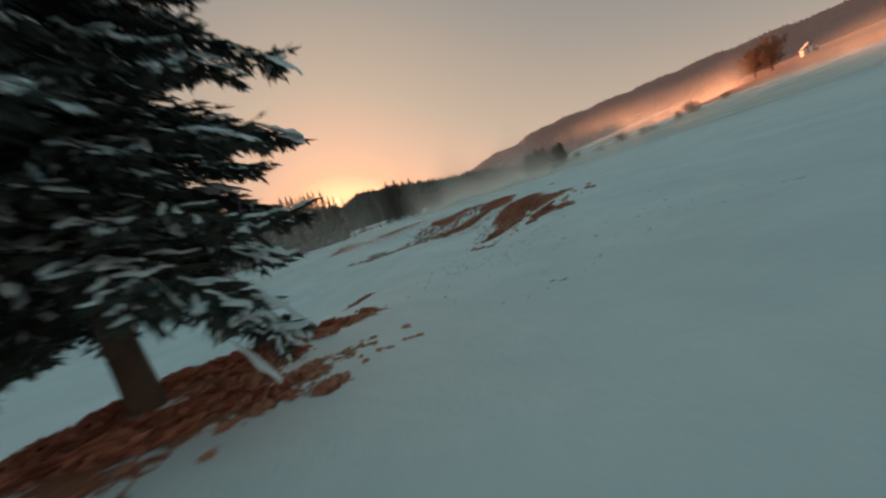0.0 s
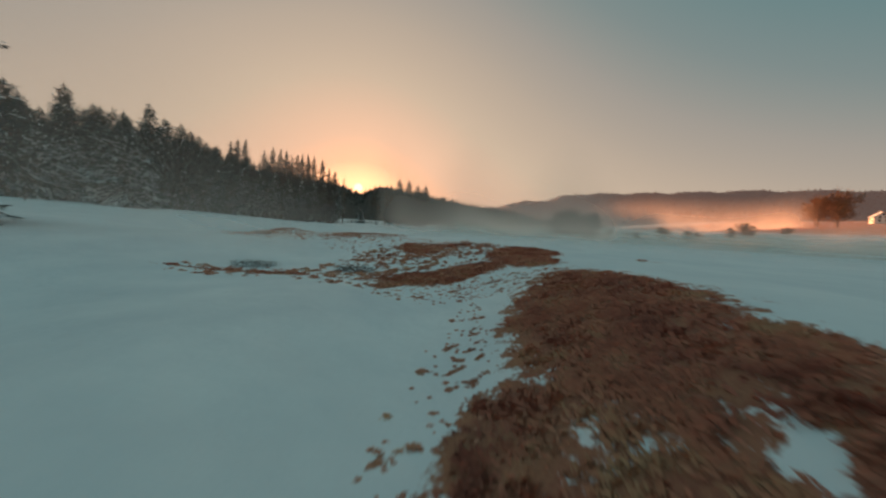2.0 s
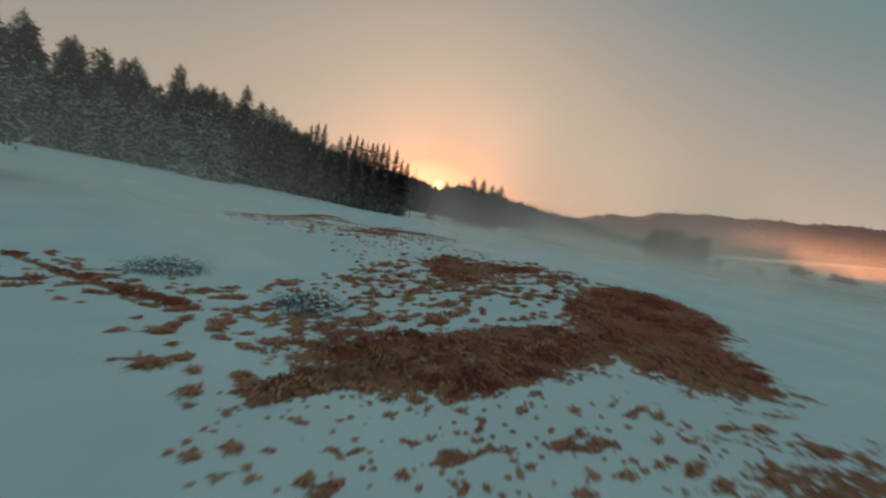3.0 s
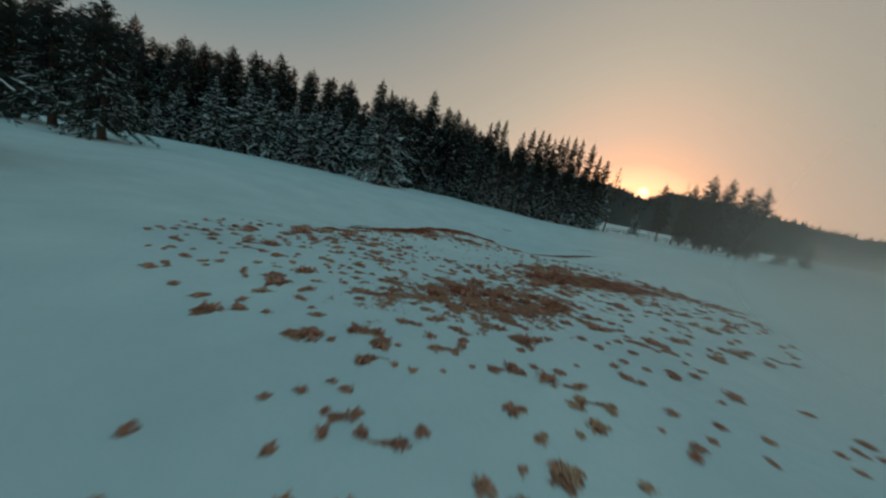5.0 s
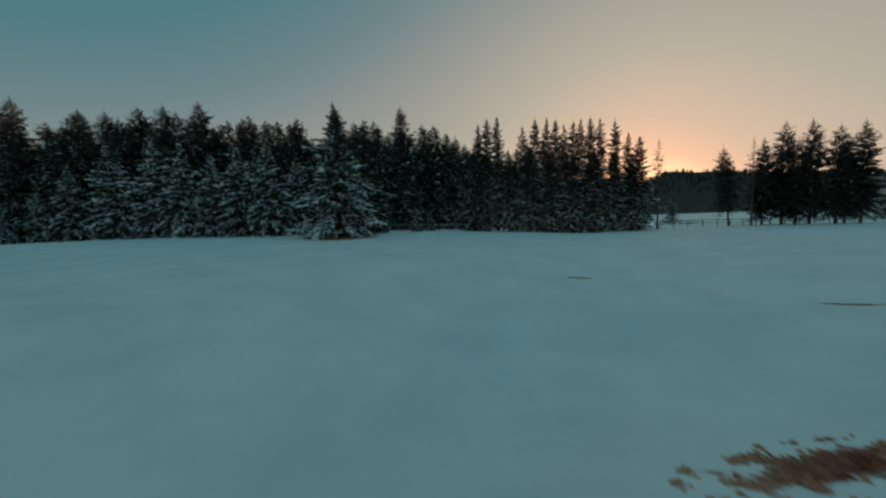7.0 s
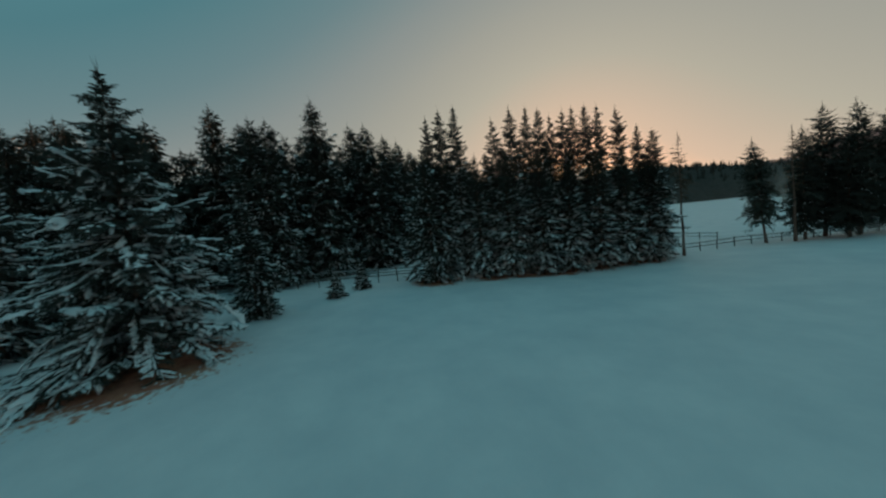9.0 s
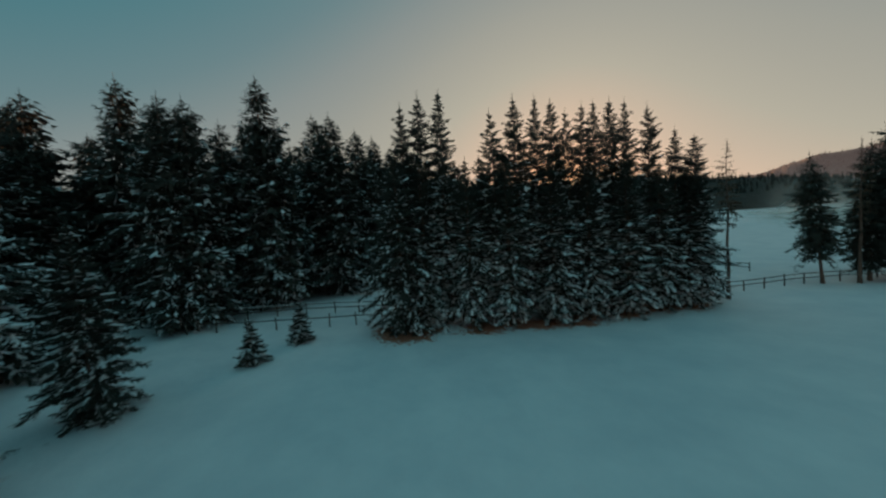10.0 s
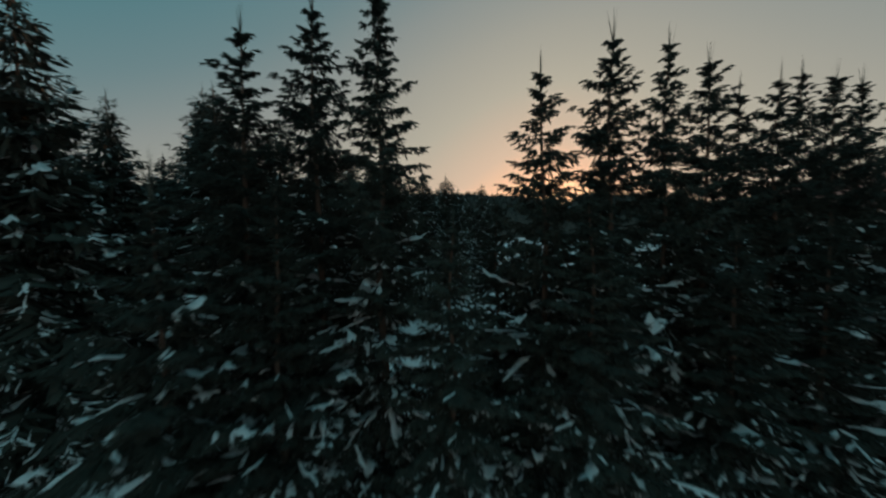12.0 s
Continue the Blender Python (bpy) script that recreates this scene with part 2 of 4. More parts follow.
def height(x, y):
    """Height of the ground at x, y (numbers or arrays)."""
    x, y = np.asarray(x, float), np.asarray(y, float)
    z = 0.72 + 0 * x
    for a, b, sx, sy, h in KNOLLS:
        z = z + h * np.exp(-0.5 * ((x - a) / sx) ** 2 - 0.5 * ((y - b) / sy) ** 2)
    z = z + 0.05 * np.sin(x * 0.55 + 1.3 * np.sin(y * 0.31)) * np.cos(y * 0.47 + 0.8)
    # wind-worn snow, and tussocky hummocks where the grass is bare
    near = np.clip((x + 45) / 12, 0, 1) * np.clip((22 - x) / 8, 0, 1) * np.clip((y + 6) / 4, 0, 1) * np.clip((80 - y) / 15, 0, 1)
    z = z + near * (0.012 * ruffle(x, y, 3, 0.9, 3.0) + 0.016 * np.clip(2 * ovals(x, y, BARE) - 0.6, 0, 1) * ruffle(x, y, 4, 0.5, 1.1))
    # the fields beyond rise slowly, and the pasture under the house climbs
    far = np.maximum(np.hypot(x + 10, y - 40) - 95, 0)
    z = z + 0.012 * far * np.exp(-far / 900.0)
    lit = 1.5 * np.tanh(np.clip((x - 95) / 180.0, 0, 9))
    return z + 17.0 * lit ** 1.3 * np.clip((y + 150) / 150.0, 0, 1) * np.clip((900 - y) / 500.0, 0, 1)


# thinner patches, broken by snow
BROKEN = [(-15.3, 42.0, 2.4, 0.6, 95), (-2.35, 2.5, 1.8, 0.5, 62), (-7.3, 41.4, 3.6, 1.8, 70), (0.2, 35.4, 4.4, 2.3, 80), (3.4, 36.4, 2.0, 0.9, 40), (-7.6, 46.4, 4.2, 1.9, 60), (-5.6, 49.2, 2.6, 0.9, 10), (-13.9, 47.2, 1.1, 0.5, 60), (-14.7, 45.7, 1.3, 0.6, 60), (-12.2, 53.4, 1.6, 0.7, 30), (4.1, 14.9, 1.5, 0.9, 75)]
# meadow where tussocks poke through: x, y, half length, half width, turn, how many, how big
TUSSOCKS = [(0.0, 32.5, 7.5, 4.2, 65, 720, 1.35), (-9.4, 43.3, 8.0, 5.6, 55, 1050, 0.88), (3.6, 15.4, 4.0, 1.6, 10, 60, 1.0), (-5.0, 28.0, 4.0, 1.3, 15, 85, 1.05), (-5.8, 27.8, 4.4, 0.25, -6, 70, 0.8), (-3.4, 38.3, 4.6, 3.0, 60, 170, 0.8), (-15.6, 54.0, 2.2, 0.7, 60, 90, 0.75), (-1.6, 28.5, 1.4, 0.5, 24, 60, 1.1), (-14.4, 47.0, 4.2, 1.7, 75, 230, 0.75),
            (1.75, 20.5, 0.6, 4.0, -8, 130, 0.5), (2.0, 26.2, 3.4, 1.5, 10, 330, 0.5), (-12.9, 41.0, 2.4, 1.2, 20, 30, 1.9), (-9.0, 47.4, 1.9, 1.0, 60, 46, 1.6), (-1.9, 2.9, 2.2, 0.5, 62, 60, 0.7)]
# snow left lying within the bare patches
SNOWY = [(4.15, 17.65, 0.3, 0.12, 40), (2.7, 17.4, 0.24, 0.11, 15), (3.9, 24.9, 0.35, 0.2, 20), (2.6, 31.6, 0.8, 0.3, 60), (-15.6, 45.6, 0.5, 0.1, 60), (-15.1, 46.7, 0.6, 0.1, 70), (-16.0, 44.2, 0.4, 0.09, 50)]
# where the snow lies smooth, with few of them
SMOOTH = [(-11.9, 44.7, 1.9), (-11.2, 46.9, 1.3)]
rng = np.random.RandomState(77)
CLUMPS = []
for a, b, l, w, turn, count, big in TUSSOCKS:
    c, s = math.cos(radians(turn)), math.sin(radians(turn))
    for _ in range(count):
        r, th = rng.rand() ** 0.6, rng.uniform(0, 6.2832)
        u, v = l * r * math.cos(th), w * r * math.sin(th)
        x, y, few = a + u * c - v * s, b + u * s + v * c, rng.rand()
        small = any(math.hypot(x - p, y - q) < d for p, q, d in SMOOTH)
        if small and few > 0.3:
            continue
        CLUMPS.append((x, y, rng.uniform(0.05, 0.11) * big * (1.9 if rng.rand() < 0.14 else 1.0) * (0.5 if small else 1.0)))
CLUMPS = np.array(CLUMPS)


def bare(x, y):
    """How far bare ground shows: patches, a ring under every tussock, and sunlight painted on the pasture."""
    out = np.maximum(ovals(x, y, BARE), 0.645 * ovals(x, y, BROKEN))
    order = np.argsort(y)
    ys = y[order]
    for a, b, r in CLUMPS:
        i, j = np.searchsorted(ys, (b - 0.7, b + 0.7))
        k = order[i:j]
        k = k[np.abs(x[k] - a) < 0.7]
        out[k] = np.maximum(out[k], np.clip(1.1 - 0.55 * np.hypot(x[k] - a, y[k] - b) / r, 0, 0.72))
    # brown grass mixed into the pasture's snow imitates orange sunlight on the slope
    out = np.maximum(out, 0.64 * np.clip((x - 120) / 40, 0, 1) * np.clip((600 - x) / 100, 0, 1) * np.clip((420 - y) / 100, 0, 1) * np.clip((y + 20) / 40, 0, 1))
    out = out * (1 - ovals(x, y, SNOWY))
    for a, b, r in SKIRTS:
        out = np.maximum(out, np.clip(1.2 - 0.75 * np.hypot(x - a, y - b) / r, 0, 1))
    return out


# brown patches on the ground under the big spruces: x, y, reach
SKIRTS = [(-48.4, 63.5, 4.4), (-48.4, 85.0, 2.6), (-44.3, 88.9, 1.9), (-41.7, 91.7, 1.9), (-39.2, 94.7, 1.9), (-36.7, 97.7, 1.9), (-34.2, 100.5, 1.9), (-32.2, 102.5, 1.9)]


def spaced(fine0, fine1, step, low, high):
    """Coordinates, fine in the middle and ever wider apart outwards."""
    mid = list(np.arange(fine0, fine1 + step / 2, step))
    out = []
    for sign, start, end in ((-1, fine0, low), (1, fine1, high)):
        d, v = step, start
        side = []
        while (v - end) * sign < 0:
            d *= 1.075
            v = v + sign * d
            side.append(v)
        out.append(side)
    return np.array(out[0][::-1] + mid + out[1])


def build_ground():
    xs, ys = spaced(-25, 10, 0.16, -4200, 4200), spaced(-2, 65, 0.16, -4200, 4200)
    gx, gy = np.meshgrid(xs, ys)
    x, y = gx.ravel(), gy.ravel()
    z = height(x, y)
    b = bare(x, y)
    nx = len(xs)
    i = (np.arange(len(ys) - 1)[:, None] * nx + np.arange(nx - 1)[None, :]).ravel()
    faces = np.stack([i, i + 1, i + nx + 1, i + nx], 1)
    me = bpy.data.meshes.new("ground")
    me.vertices.add(len(x))
    me.vertices.foreach_set("co", np.stack([x, y, z], 1).ravel())
    me.loops.add(faces.size)
    me.loops.foreach_set("vertex_index", faces.ravel())
    me.polygons.add(len(faces))
    me.polygons.foreach_set("loop_start", np.arange(len(faces)) * 4)
    me.update()
    at = me.attributes.new("bare", "FLOAT", "POINT")
    at.data.foreach_set("value", b)
    me.polygons.foreach_set("use_smooth", np.ones(len(faces), bool))
    me.materials.append(M_GROUND)
    return tagged(new("ground", me), "snow-covered rolling meadow with bare brown grass patches", "ground", kind="structure")


ground = build_ground()


def soup(name, verts, faces, material, parent=None, label="", smooth=False):
    """One mesh object out of lists of corners and faces."""
    me = bpy.data.meshes.new(name)
    me.from_pydata([tuple(v) for v in verts], [], [tuple(f) for f in faces])
    me.materials.append(material)
    if smooth:
        me.polygons.foreach_set("use_smooth", np.ones(len(me.polygons), bool))
    ob = new(name, me)
    if parent:
        ob.parent = parent
    return tagged(ob, label)


def heap(name, verts, faces, material, parent=None, label="", smooth=False):
    """One mesh object out of arrays of corners and triangles."""
    me = bpy.data.meshes.new(name)
    me.vertices.add(len(verts))
    me.vertices.foreach_set("co", np.asarray(verts, np.float32).ravel())
    n = faces.shape[1]
    me.loops.add(faces.size)
    me.loops.foreach_set("vertex_index", np.asarray(faces, np.int32).ravel())
    me.polygons.add(len(faces))
    me.polygons.foreach_set("loop_start", np.arange(len(faces), dtype=np.int32) * n)
    if smooth:
        me.polygons.foreach_set("use_smooth", np.ones(len(faces), bool))
    me.update()
    me.materials.append(material)
    ob = new(name, me)
    if parent:
        ob.parent = parent
    return tagged(ob, label)


# ---- hills on the skyline ----
def hill(name, label, dist, profile, base_z, rough, seed, trees=0, tall=10.0, skin=None):
    """A wooded hill: profile is (degrees from +y towards +x, degrees above the horizon)."""
    rng = np.random.RandomState(seed)
    a = np.arange(profile[0][0], profile[-1][0] + 0.01, 0.25)
    e = np.interp(a, [p[0] for p in profile], [p[1] for p in profile])
    for k in (1.1, 2.3, 5.1):
        e = e + rough / k * np.sin(a * k + seed)
    rows = 10
    v, f = [], []
    for i, (aa, ee) in enumerate(zip(np.radians(a), np.radians(e))):
        top = dist * math.tan(ee)
        for j in range(rows):
            s = j / (rows - 1)
            r = dist * (0.55 + 0.45 * s)
            z = base_z + (top - base_z) * (s ** 1.4) + (0 if j in (0, rows - 1) else rng.uniform(-1, 1) * top * 0.03)
            v.append((r * math.sin(aa), r * math.cos(aa), z))
        v.append((dist * 1.35 * math.sin(aa), dist * 1.35 * math.cos(aa), base_z - 20))
    n = rows + 1
    for i in range(len(a) - 1):
        for j in range(rows):
            f.append((i * n + j, (i + 1) * n + j, (i + 1) * n + j + 1, i * n + j + 1))
    ob = tagged(soup(name, v, f, skin or M_HILL, smooth=True), label, "hill", kind="structure")
    if trees:
        tv, tf = [], []
        for _ in range(trees):
            aa = rng.uniform(a[0], a[-1])
            s = 1.0 - 0.5 * rng.rand() ** 2
            ee = math.radians(np.interp(aa, a, e))
            top = dist * math.tan(ee)
            r = dist * (0.55 + 0.45 * s)
            z = base_z + (top - base_z) * s ** 1.4 - 1.0
            x, y = r * math.sin(radians(aa)), r * math.cos(radians(aa))
            h = tall * rng.uniform(0.5, 1.1)
            w = h * rng.uniform(0.16, 0.26)
            k = len(tv)
            th = rng.uniform(0, 3)
            for q in range(4):
                tv.append((x + w * math.cos(th + q * 1.571), y + w * math.sin(th + q * 1.571), z))
            tv.append((x + rng.uniform(-.3, .3), y, z + h))
            tf += [(k + q, k + (q + 1) % 4, k + 4) for q in range(4)]
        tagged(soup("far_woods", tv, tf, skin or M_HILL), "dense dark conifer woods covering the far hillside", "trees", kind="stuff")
    return ob


hill("wooded_hill", "dark wooded hill closing the valley under the setting sun", 900,
     [(-100, 7), (-60, 7), (-30, 6.4), (-21, 5.8), (-18.8, 5.2), (-17.4, 4.6), (-16.0, 4.65), (-14.8, 5.2), (-13, 5.9), (-9, 5.5), (0, 4.1), (4, 3.6), (7, 3.3), (11, 2.5), (16, 1.6), (22, 1.2)], 4.0, 0.06, 3, 2600, 11)
# this ridge and its woods share the skin with the painted haze glow
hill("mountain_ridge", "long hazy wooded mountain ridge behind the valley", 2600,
     [(-12, 2.5), (0, 3.0), (6, 3.6), (9, 4.7), (11, 5.0), (14, 5.2), (17, 6.1), (20, 6.5), (30, 6.7), (39, 6.9), (46, 6.7), (54, 6.4), (62, 7.0), (75, 6.8), (100, 5)], 12.0, 0.10, 8, 3000, 14, M_RIDGE_HAZE)


def ball(name, centre, radius, material):
    bm = bmesh.new()
    bmesh.ops.create_icosphere(bm, subdivisions=3, radius=radius)
    me = bpy.data.meshes.new(name)
    bm.to_mesh(me)
    bm.free()
    me.materials.append(material)
    ob = new(name, me)
    ob.location = centre
    return ob


# the sun's face, low over the hill
e = radians(5.5)
tagged(ball("sun_face", (4300 * math.sin(az) * math.cos(e), 4300 * math.cos(az) * math.cos(e), 4300 * math.sin(e)), 52, M_SUN),
       "pale orange sun setting behind the wooded hill", "sun", kind="structure")


def mist_layer(k, z0, x0, x1, y0, y1, thick):
    """One gently waving sheet of ground mist."""
    xs, ys = np.linspace(x0, x1, 60), np.linspace(y0, y1, 60)
    gx, gy = np.meshgrid(xs, ys)
    x, y = gx.ravel(), gy.ravel()
    z = z0 + 0.35 * np.sin(x * 0.045 + k) * np.cos(y * 0.06 + 2 * k) + np.maximum(height(x, y) - 0.8, 0) * 0.8
    u, v = (x - x0) / (x1 - x0), (y - y0) / (y1 - y0)
    edge = np.clip(14 * u, 0, 1) * np.clip(4 * (1 - u), 0, 1) * np.clip(14 * v, 0, 1) * np.clip(3 * (1 - v), 0, 1)
    i = (np.arange(59)[:, None] * 60 + np.arange(59)[None, :]).ravel()
    ob = soup("mist_layer", np.stack([x, y, z], 1), np.stack([i, i + 1, i + 61, i + 60], 1), M_MIST, smooth=True)
    at = ob.data.attributes.new("thick", "FLOAT", "POINT")
    at.data.foreach_set("value", thick * edge * edge)
    return tagged(ob, "thin veil of mist tinted with sun glow drifting over the snowfield", "mist", "ground mist", "stuff")


for k, (z0, near, thick) in enumerate(((1.1, 36, 0.5), (1.7, 52, 0.5), (3.0, 70, 0.42))):
    mist_layer(k, z0, -15 + k, 175, near, 480, thick)


def mist_bank(points, tall, thick, fade=9.0):
    """A drifting bank of mist: thin at the ground, thickest at eye height, and fading upwards."""
    xs = np.interp(np.linspace(0, 1, 90), np.linspace(0, 1, len(points)), [q[0] for q in points])
    ys = np.interp(np.linspace(0, 1, 90), np.linspace(0, 1, len(points)), [q[1] for q in points])
    levels = np.concatenate([np.linspace(0, 2.0, 9), 2.0 + (tall - 2.0) * np.linspace(0, 1, 12)[1:] ** 1.5])
    v, den = [], []
    for i, (x, y) in enumerate(zip(xs, ys)):
        z = float(height(x, y))
        ends = min(math.hypot(x - points[0][0], y - points[0][1]), math.hypot(x - points[-1][0], y - points[-1][1]))
        e = min(1, ends / fade)
        for h in levels:
            v.append((x, y + 0.02 * h, z - 0.02 + h * (0.9 + 0.15 * math.sin(i * 0.21))))
            r = min(1, h / 1.7)
            den.append(thick * r * r * (3 - 2 * r) * (1 - max(0, h - 1.7) / (tall - 1.7)) ** 1.7 * e * e * (3 - 2 * e))
    n = len(levels)
    f = [(i * n + j, i * n + n + j, i * n + n + j + 1, i * n + j + 1) for i in range(89) for j in range(n - 1)]
    ob = soup("mist_bank", v, f, M_MIST, smooth=True)
    at = ob.data.attributes.new("thick", "FLOAT", "POINT")
    at.data.foreach_set("value", den)
    return tagged(ob, "low bank of pale mist lying on the snowfield", "mist", "ground mist", "stuff")


for points, tall, thick, fade in (
        ([(-6, 98), (25, 92), (75, 80), (150, 62)], 7.0, 0.22, 9.0), ([(60, 138), (95, 122), (190, 96)], 12.0, 0.42, 16.0),
        ([(-8, 292), (40, 275), (90, 250), (185, 190)], 26.0, 0.75, 16.0), ([(-62, 13), (-40, 20), (-22, 26), (-2.45, 33.6)], 13.0, 0.38, 6.0),
        ([(-5.9, 40.4), (4, 42), (17, 44.5)], 9.0, 0.55, 3.5),
        ([(8, 46), (40, 47), (95, 40)], 5.0, 0.26, 9.0)):
    mist_bank(points, tall, thick, fade)

# ---- trees ----
def tube(path, radii, sides=7):
    """Corners and faces of a tapered tube along a path."""
    v, f = [], []
    for k, (p, r) in enumerate(zip(path, radii)):
        for q in range(sides):
            a = 6.2832 * q / sides
            v.append((p[0] + r * math.cos(a), p[1] + r * math.sin(a), p[2]))
    for k in range(len(path) - 1):
        for q in range(sides):
            f.append((k * sides + q, k * sides + (q + 1) % sides, (k + 1) * sides + (q + 1) % sides, (k + 1) * sides + q))
    f.append(tuple(range(len(v) - sides, len(v))))
    return v, f


def cross3(a, b):
    return np.array((a[1] * b[2] - a[2] * b[1], a[2] * b[0] - a[0] * b[2], a[0] * b[1] - a[1] * b[0]))


def size3(a):
    return math.sqrt(a[0] * a[0] + a[1] * a[1] + a[2] * a[2])


def unit(a):
    return a / (np.sqrt((a * a).sum(-1, keepdims=True)) + 1e-6)


def conifer(seed, tall, radius, clear=0.6, fine=1.0, snow=0.5, thin=1.0, lean=0.0, full=0.85, snow_top=0.7, needle=None, feather=False, wide=1.0, droop=0.38, lump=1.0, loose=1.0, stem=1.0, spray=1.0, reach=1.0):
    """A spruce: an Empty at its foot with a trunk, a crown of drooping sprays, and the snow lying on them."""
    rng = np.random.RandomState(seed)
    root = new("spruce")
    n = 9
    tr = max(0.06, tall * 0.0115) * stem
    wob = rng.uniform(-0.05, 0.05, (n, 2)) * tall / 12
    path = [(wob[k, 0] * (k > 0) + lean * tall * (k / (n - 1)), wob[k, 1] * (k > 0), -0.3 + (tall + 0.2) * k / (n - 1)) for k in range(n)]
    rad = [tr * (1.35 if k == 0 else 1.0) * (1 - 0.93 * k / (n - 1)) for k in range(n)]
    v, f = tube(path, rad)
    soup("trunk", v, f, M_BARK, root, smooth=True)
    P = np.array(path)
    UP = np.array((0, 0, 1.0))
    # the boughs: height, direction, length, rise, sag, place between the lowest and the top
    boughs = []
    z, turn = clear, rng.uniform(0, 6)
    while z < tall - 0.25:
        u = (z - clear) / (tall - clear)
        prof = (1 - u) ** full * min(1.0, 0.62 * wide + 2.2 * u) * min(1.0, ((tall - z) / 2.2) ** 0.55)
        for b in range(max(3, int((6.0 if u < 0.7 else 4.6) * thin + rng.rand()))):
            turn += 2.399
            odd = 1.25 if rng.rand() < min(0.10 * loose, 0.12) else 1.0
            boughs.append((z + rng.uniform(-0.12, 0.12), turn + rng.uniform(-0.3, 0.3), max(0.12, radius * prof * rng.uniform(0.5, 1.12) * odd),
                           (0.95 * u - 0.24) + rng.uniform(-0.16, 0.16) * loose, -droop * (1 - 0.8 * u) * (1 + loose * rng.uniform(-0.4, 0.4)) - 0.05, u))
        z += (0.30 + 0.12 * (1 - u)) * (0.86 if tall - z < 4.5 else 1.0) / math.sqrt(fine) * (0.75 + 0.5 * rng.rand())
    Z, A, L, RISE, SAG, U = np.array(boughs).T
    out = np.stack([np.cos(A), np.sin(A), 0 * A], 1)
    side = np.stack([np.sin(A), -np.cos(A), 0 * A], 1)
    start = np.stack([np.interp(Z, P[:, 2], P[:, 0]), np.interp(Z, P[:, 2], P[:, 1]), Z], 1)

    def axis(i, s):
        """Points along the boughs i, at s from the stem (0) to the tip (1)."""
        lift = L[i] * (RISE[i] * s + SAG[i] * s * s + 0.14 * np.maximum(0, s - 0.7))
        return start[i] + out[i] * (L[i] * s)[..., None] + UP * lift[..., None]

    verts, tris, count = [], [], [0]

    def add(corners):
        """Triangles, one for each row of three corners."""
        c = np.asarray(corners).reshape(-1, 3)
        verts.append(c)
        tris.append(np.arange(len(c)).reshape(-1, 3) + count[0])
        count[0] += len(c)

    every = np.arange(len(L))
    flat = unit(side + 0.8 * UP)
    for s0, s1 in ((0.0, 0.5), (0.5, 1.0)):
        p, q = axis(every, 0 * L + s0), axis(every, 0 * L + s1)
        w = (0.012 + 0.008 * L)[:, None] * flat
        add(np.stack([p - w * (1.1 - s0), p + w * (1.1 - s0), q], 1))
    # the sprays: pairs to both sides of each bough, hanging ones under it, one at its tip
    big = 1.0 / math.sqrt(min(fine, 1.3))
    m = np.maximum(3, (L * fine / 0.17).astype(int))
    I = np.repeat(every, m)
    q = np.arange(len(I)) - np.repeat(np.cumsum(m) - m, m)
    N = len(I)
    s = 0.14 + 0.86 * (q + rng.rand(N) * 0.6) / m[I]
    p = axis(I, np.minimum(s, 1.0))
    tl = np.minimum((0.20 + 0.34 * L[I] * (1.08 - s)) * rng.uniform(0.7, 1.2, N), 0.85) * big * spray * np.minimum(1.0, 0.30 + L[I])

    def some(lo, hi, k=N):
        return rng.uniform(lo, hi, (k, 1))

    base, D, T, BI = [], [], [], []
    for sg in (-1, 1):
        base.append(p)
        D.append(out[I] * some(0.45, 0.9) + side[I] * sg * some(0.5, 0.95) - UP * some(0.05, 0.55))
        T.append(tl)
        BI.append(I)
    base.append(p)
    D.append(out[I] * 0.3 - UP * some(0.5, 1.0) + side[I] * some(-0.35, 0.35))
    T.append(tl * rng.uniform(0.5, 1.0, N))
    BI.append(I)
    base.append(axis(every, 0 * L + 0.9))
    D.append(out * 0.9 + UP * some(-0.35, 0.25, len(L)))
    T.append(0.16 + 0.16 * L)
    BI.append(every)
    base, D, T, BI = np.concatenate(base), unit(np.concatenate(D)), np.concatenate(T), np.concatenate(BI)
    n = len(T)
    across = unit(np.cross(D, UP))

    def shoots(b, e, long, w):
        """Slim needled shoots from b along e."""
        f2 = unit(np.cross(e, rng.normal(0, 1, b.shape))) * w
        add(np.stack([b - f2, b + f2, b + e * long[:, None]], 1))

    if feather:
        shoots(base, D, T, 0.022)
        for k in range(4):
            at = 0.10 + 0.20 * k
            for sg in (-1, 1):
                e = unit(D * 0.8 + across * sg * some(0.45, 0.95, n) + UP * some(-0.5, 0.05, n))
                shoots(base + D * (T * at)[:, None], e, T * (0.46 - 0.36 * at) * rng.uniform(0.8, 1.25, n) + 0.05, 0.024)
    else:
        half = (T * rng.uniform(0.13, 0.20, n))[:, None]
        mid = base + D * (T * rng.uniform(0.3, 0.5, n))[:, None]
        tip = base + D * T[:, None]
        tilt = unit(across + UP * rng.normal(0, 0.5, (n, 1)))
        add(np.stack([base, mid + tilt * half, tip], 1))
        add(np.stack([base, tip, mid - tilt * half * some(0.5, 1.0, n) - UP * half * 0.4], 1))
    # the leader: a long upright shoot with short ones round it
    tip = np.repeat(P[-1:] - UP * 0.25, 15, 0)
    a = np.arange(15) * 2.4
    low = np.linspace(0, 1, 15)
    shoots(tip - UP * (0.45 * low)[:, None], unit(np.stack([np.cos(a) * low, np.sin(a) * low, 0 * a + 0.75], 1)), np.where(np.arange(15) < 3, 0.85, 0.26), 0.026)
    tagged(heap("crown", np.concatenate(verts), np.concatenate(tris), needle or M_NEEDLE, root), kind="stuff")

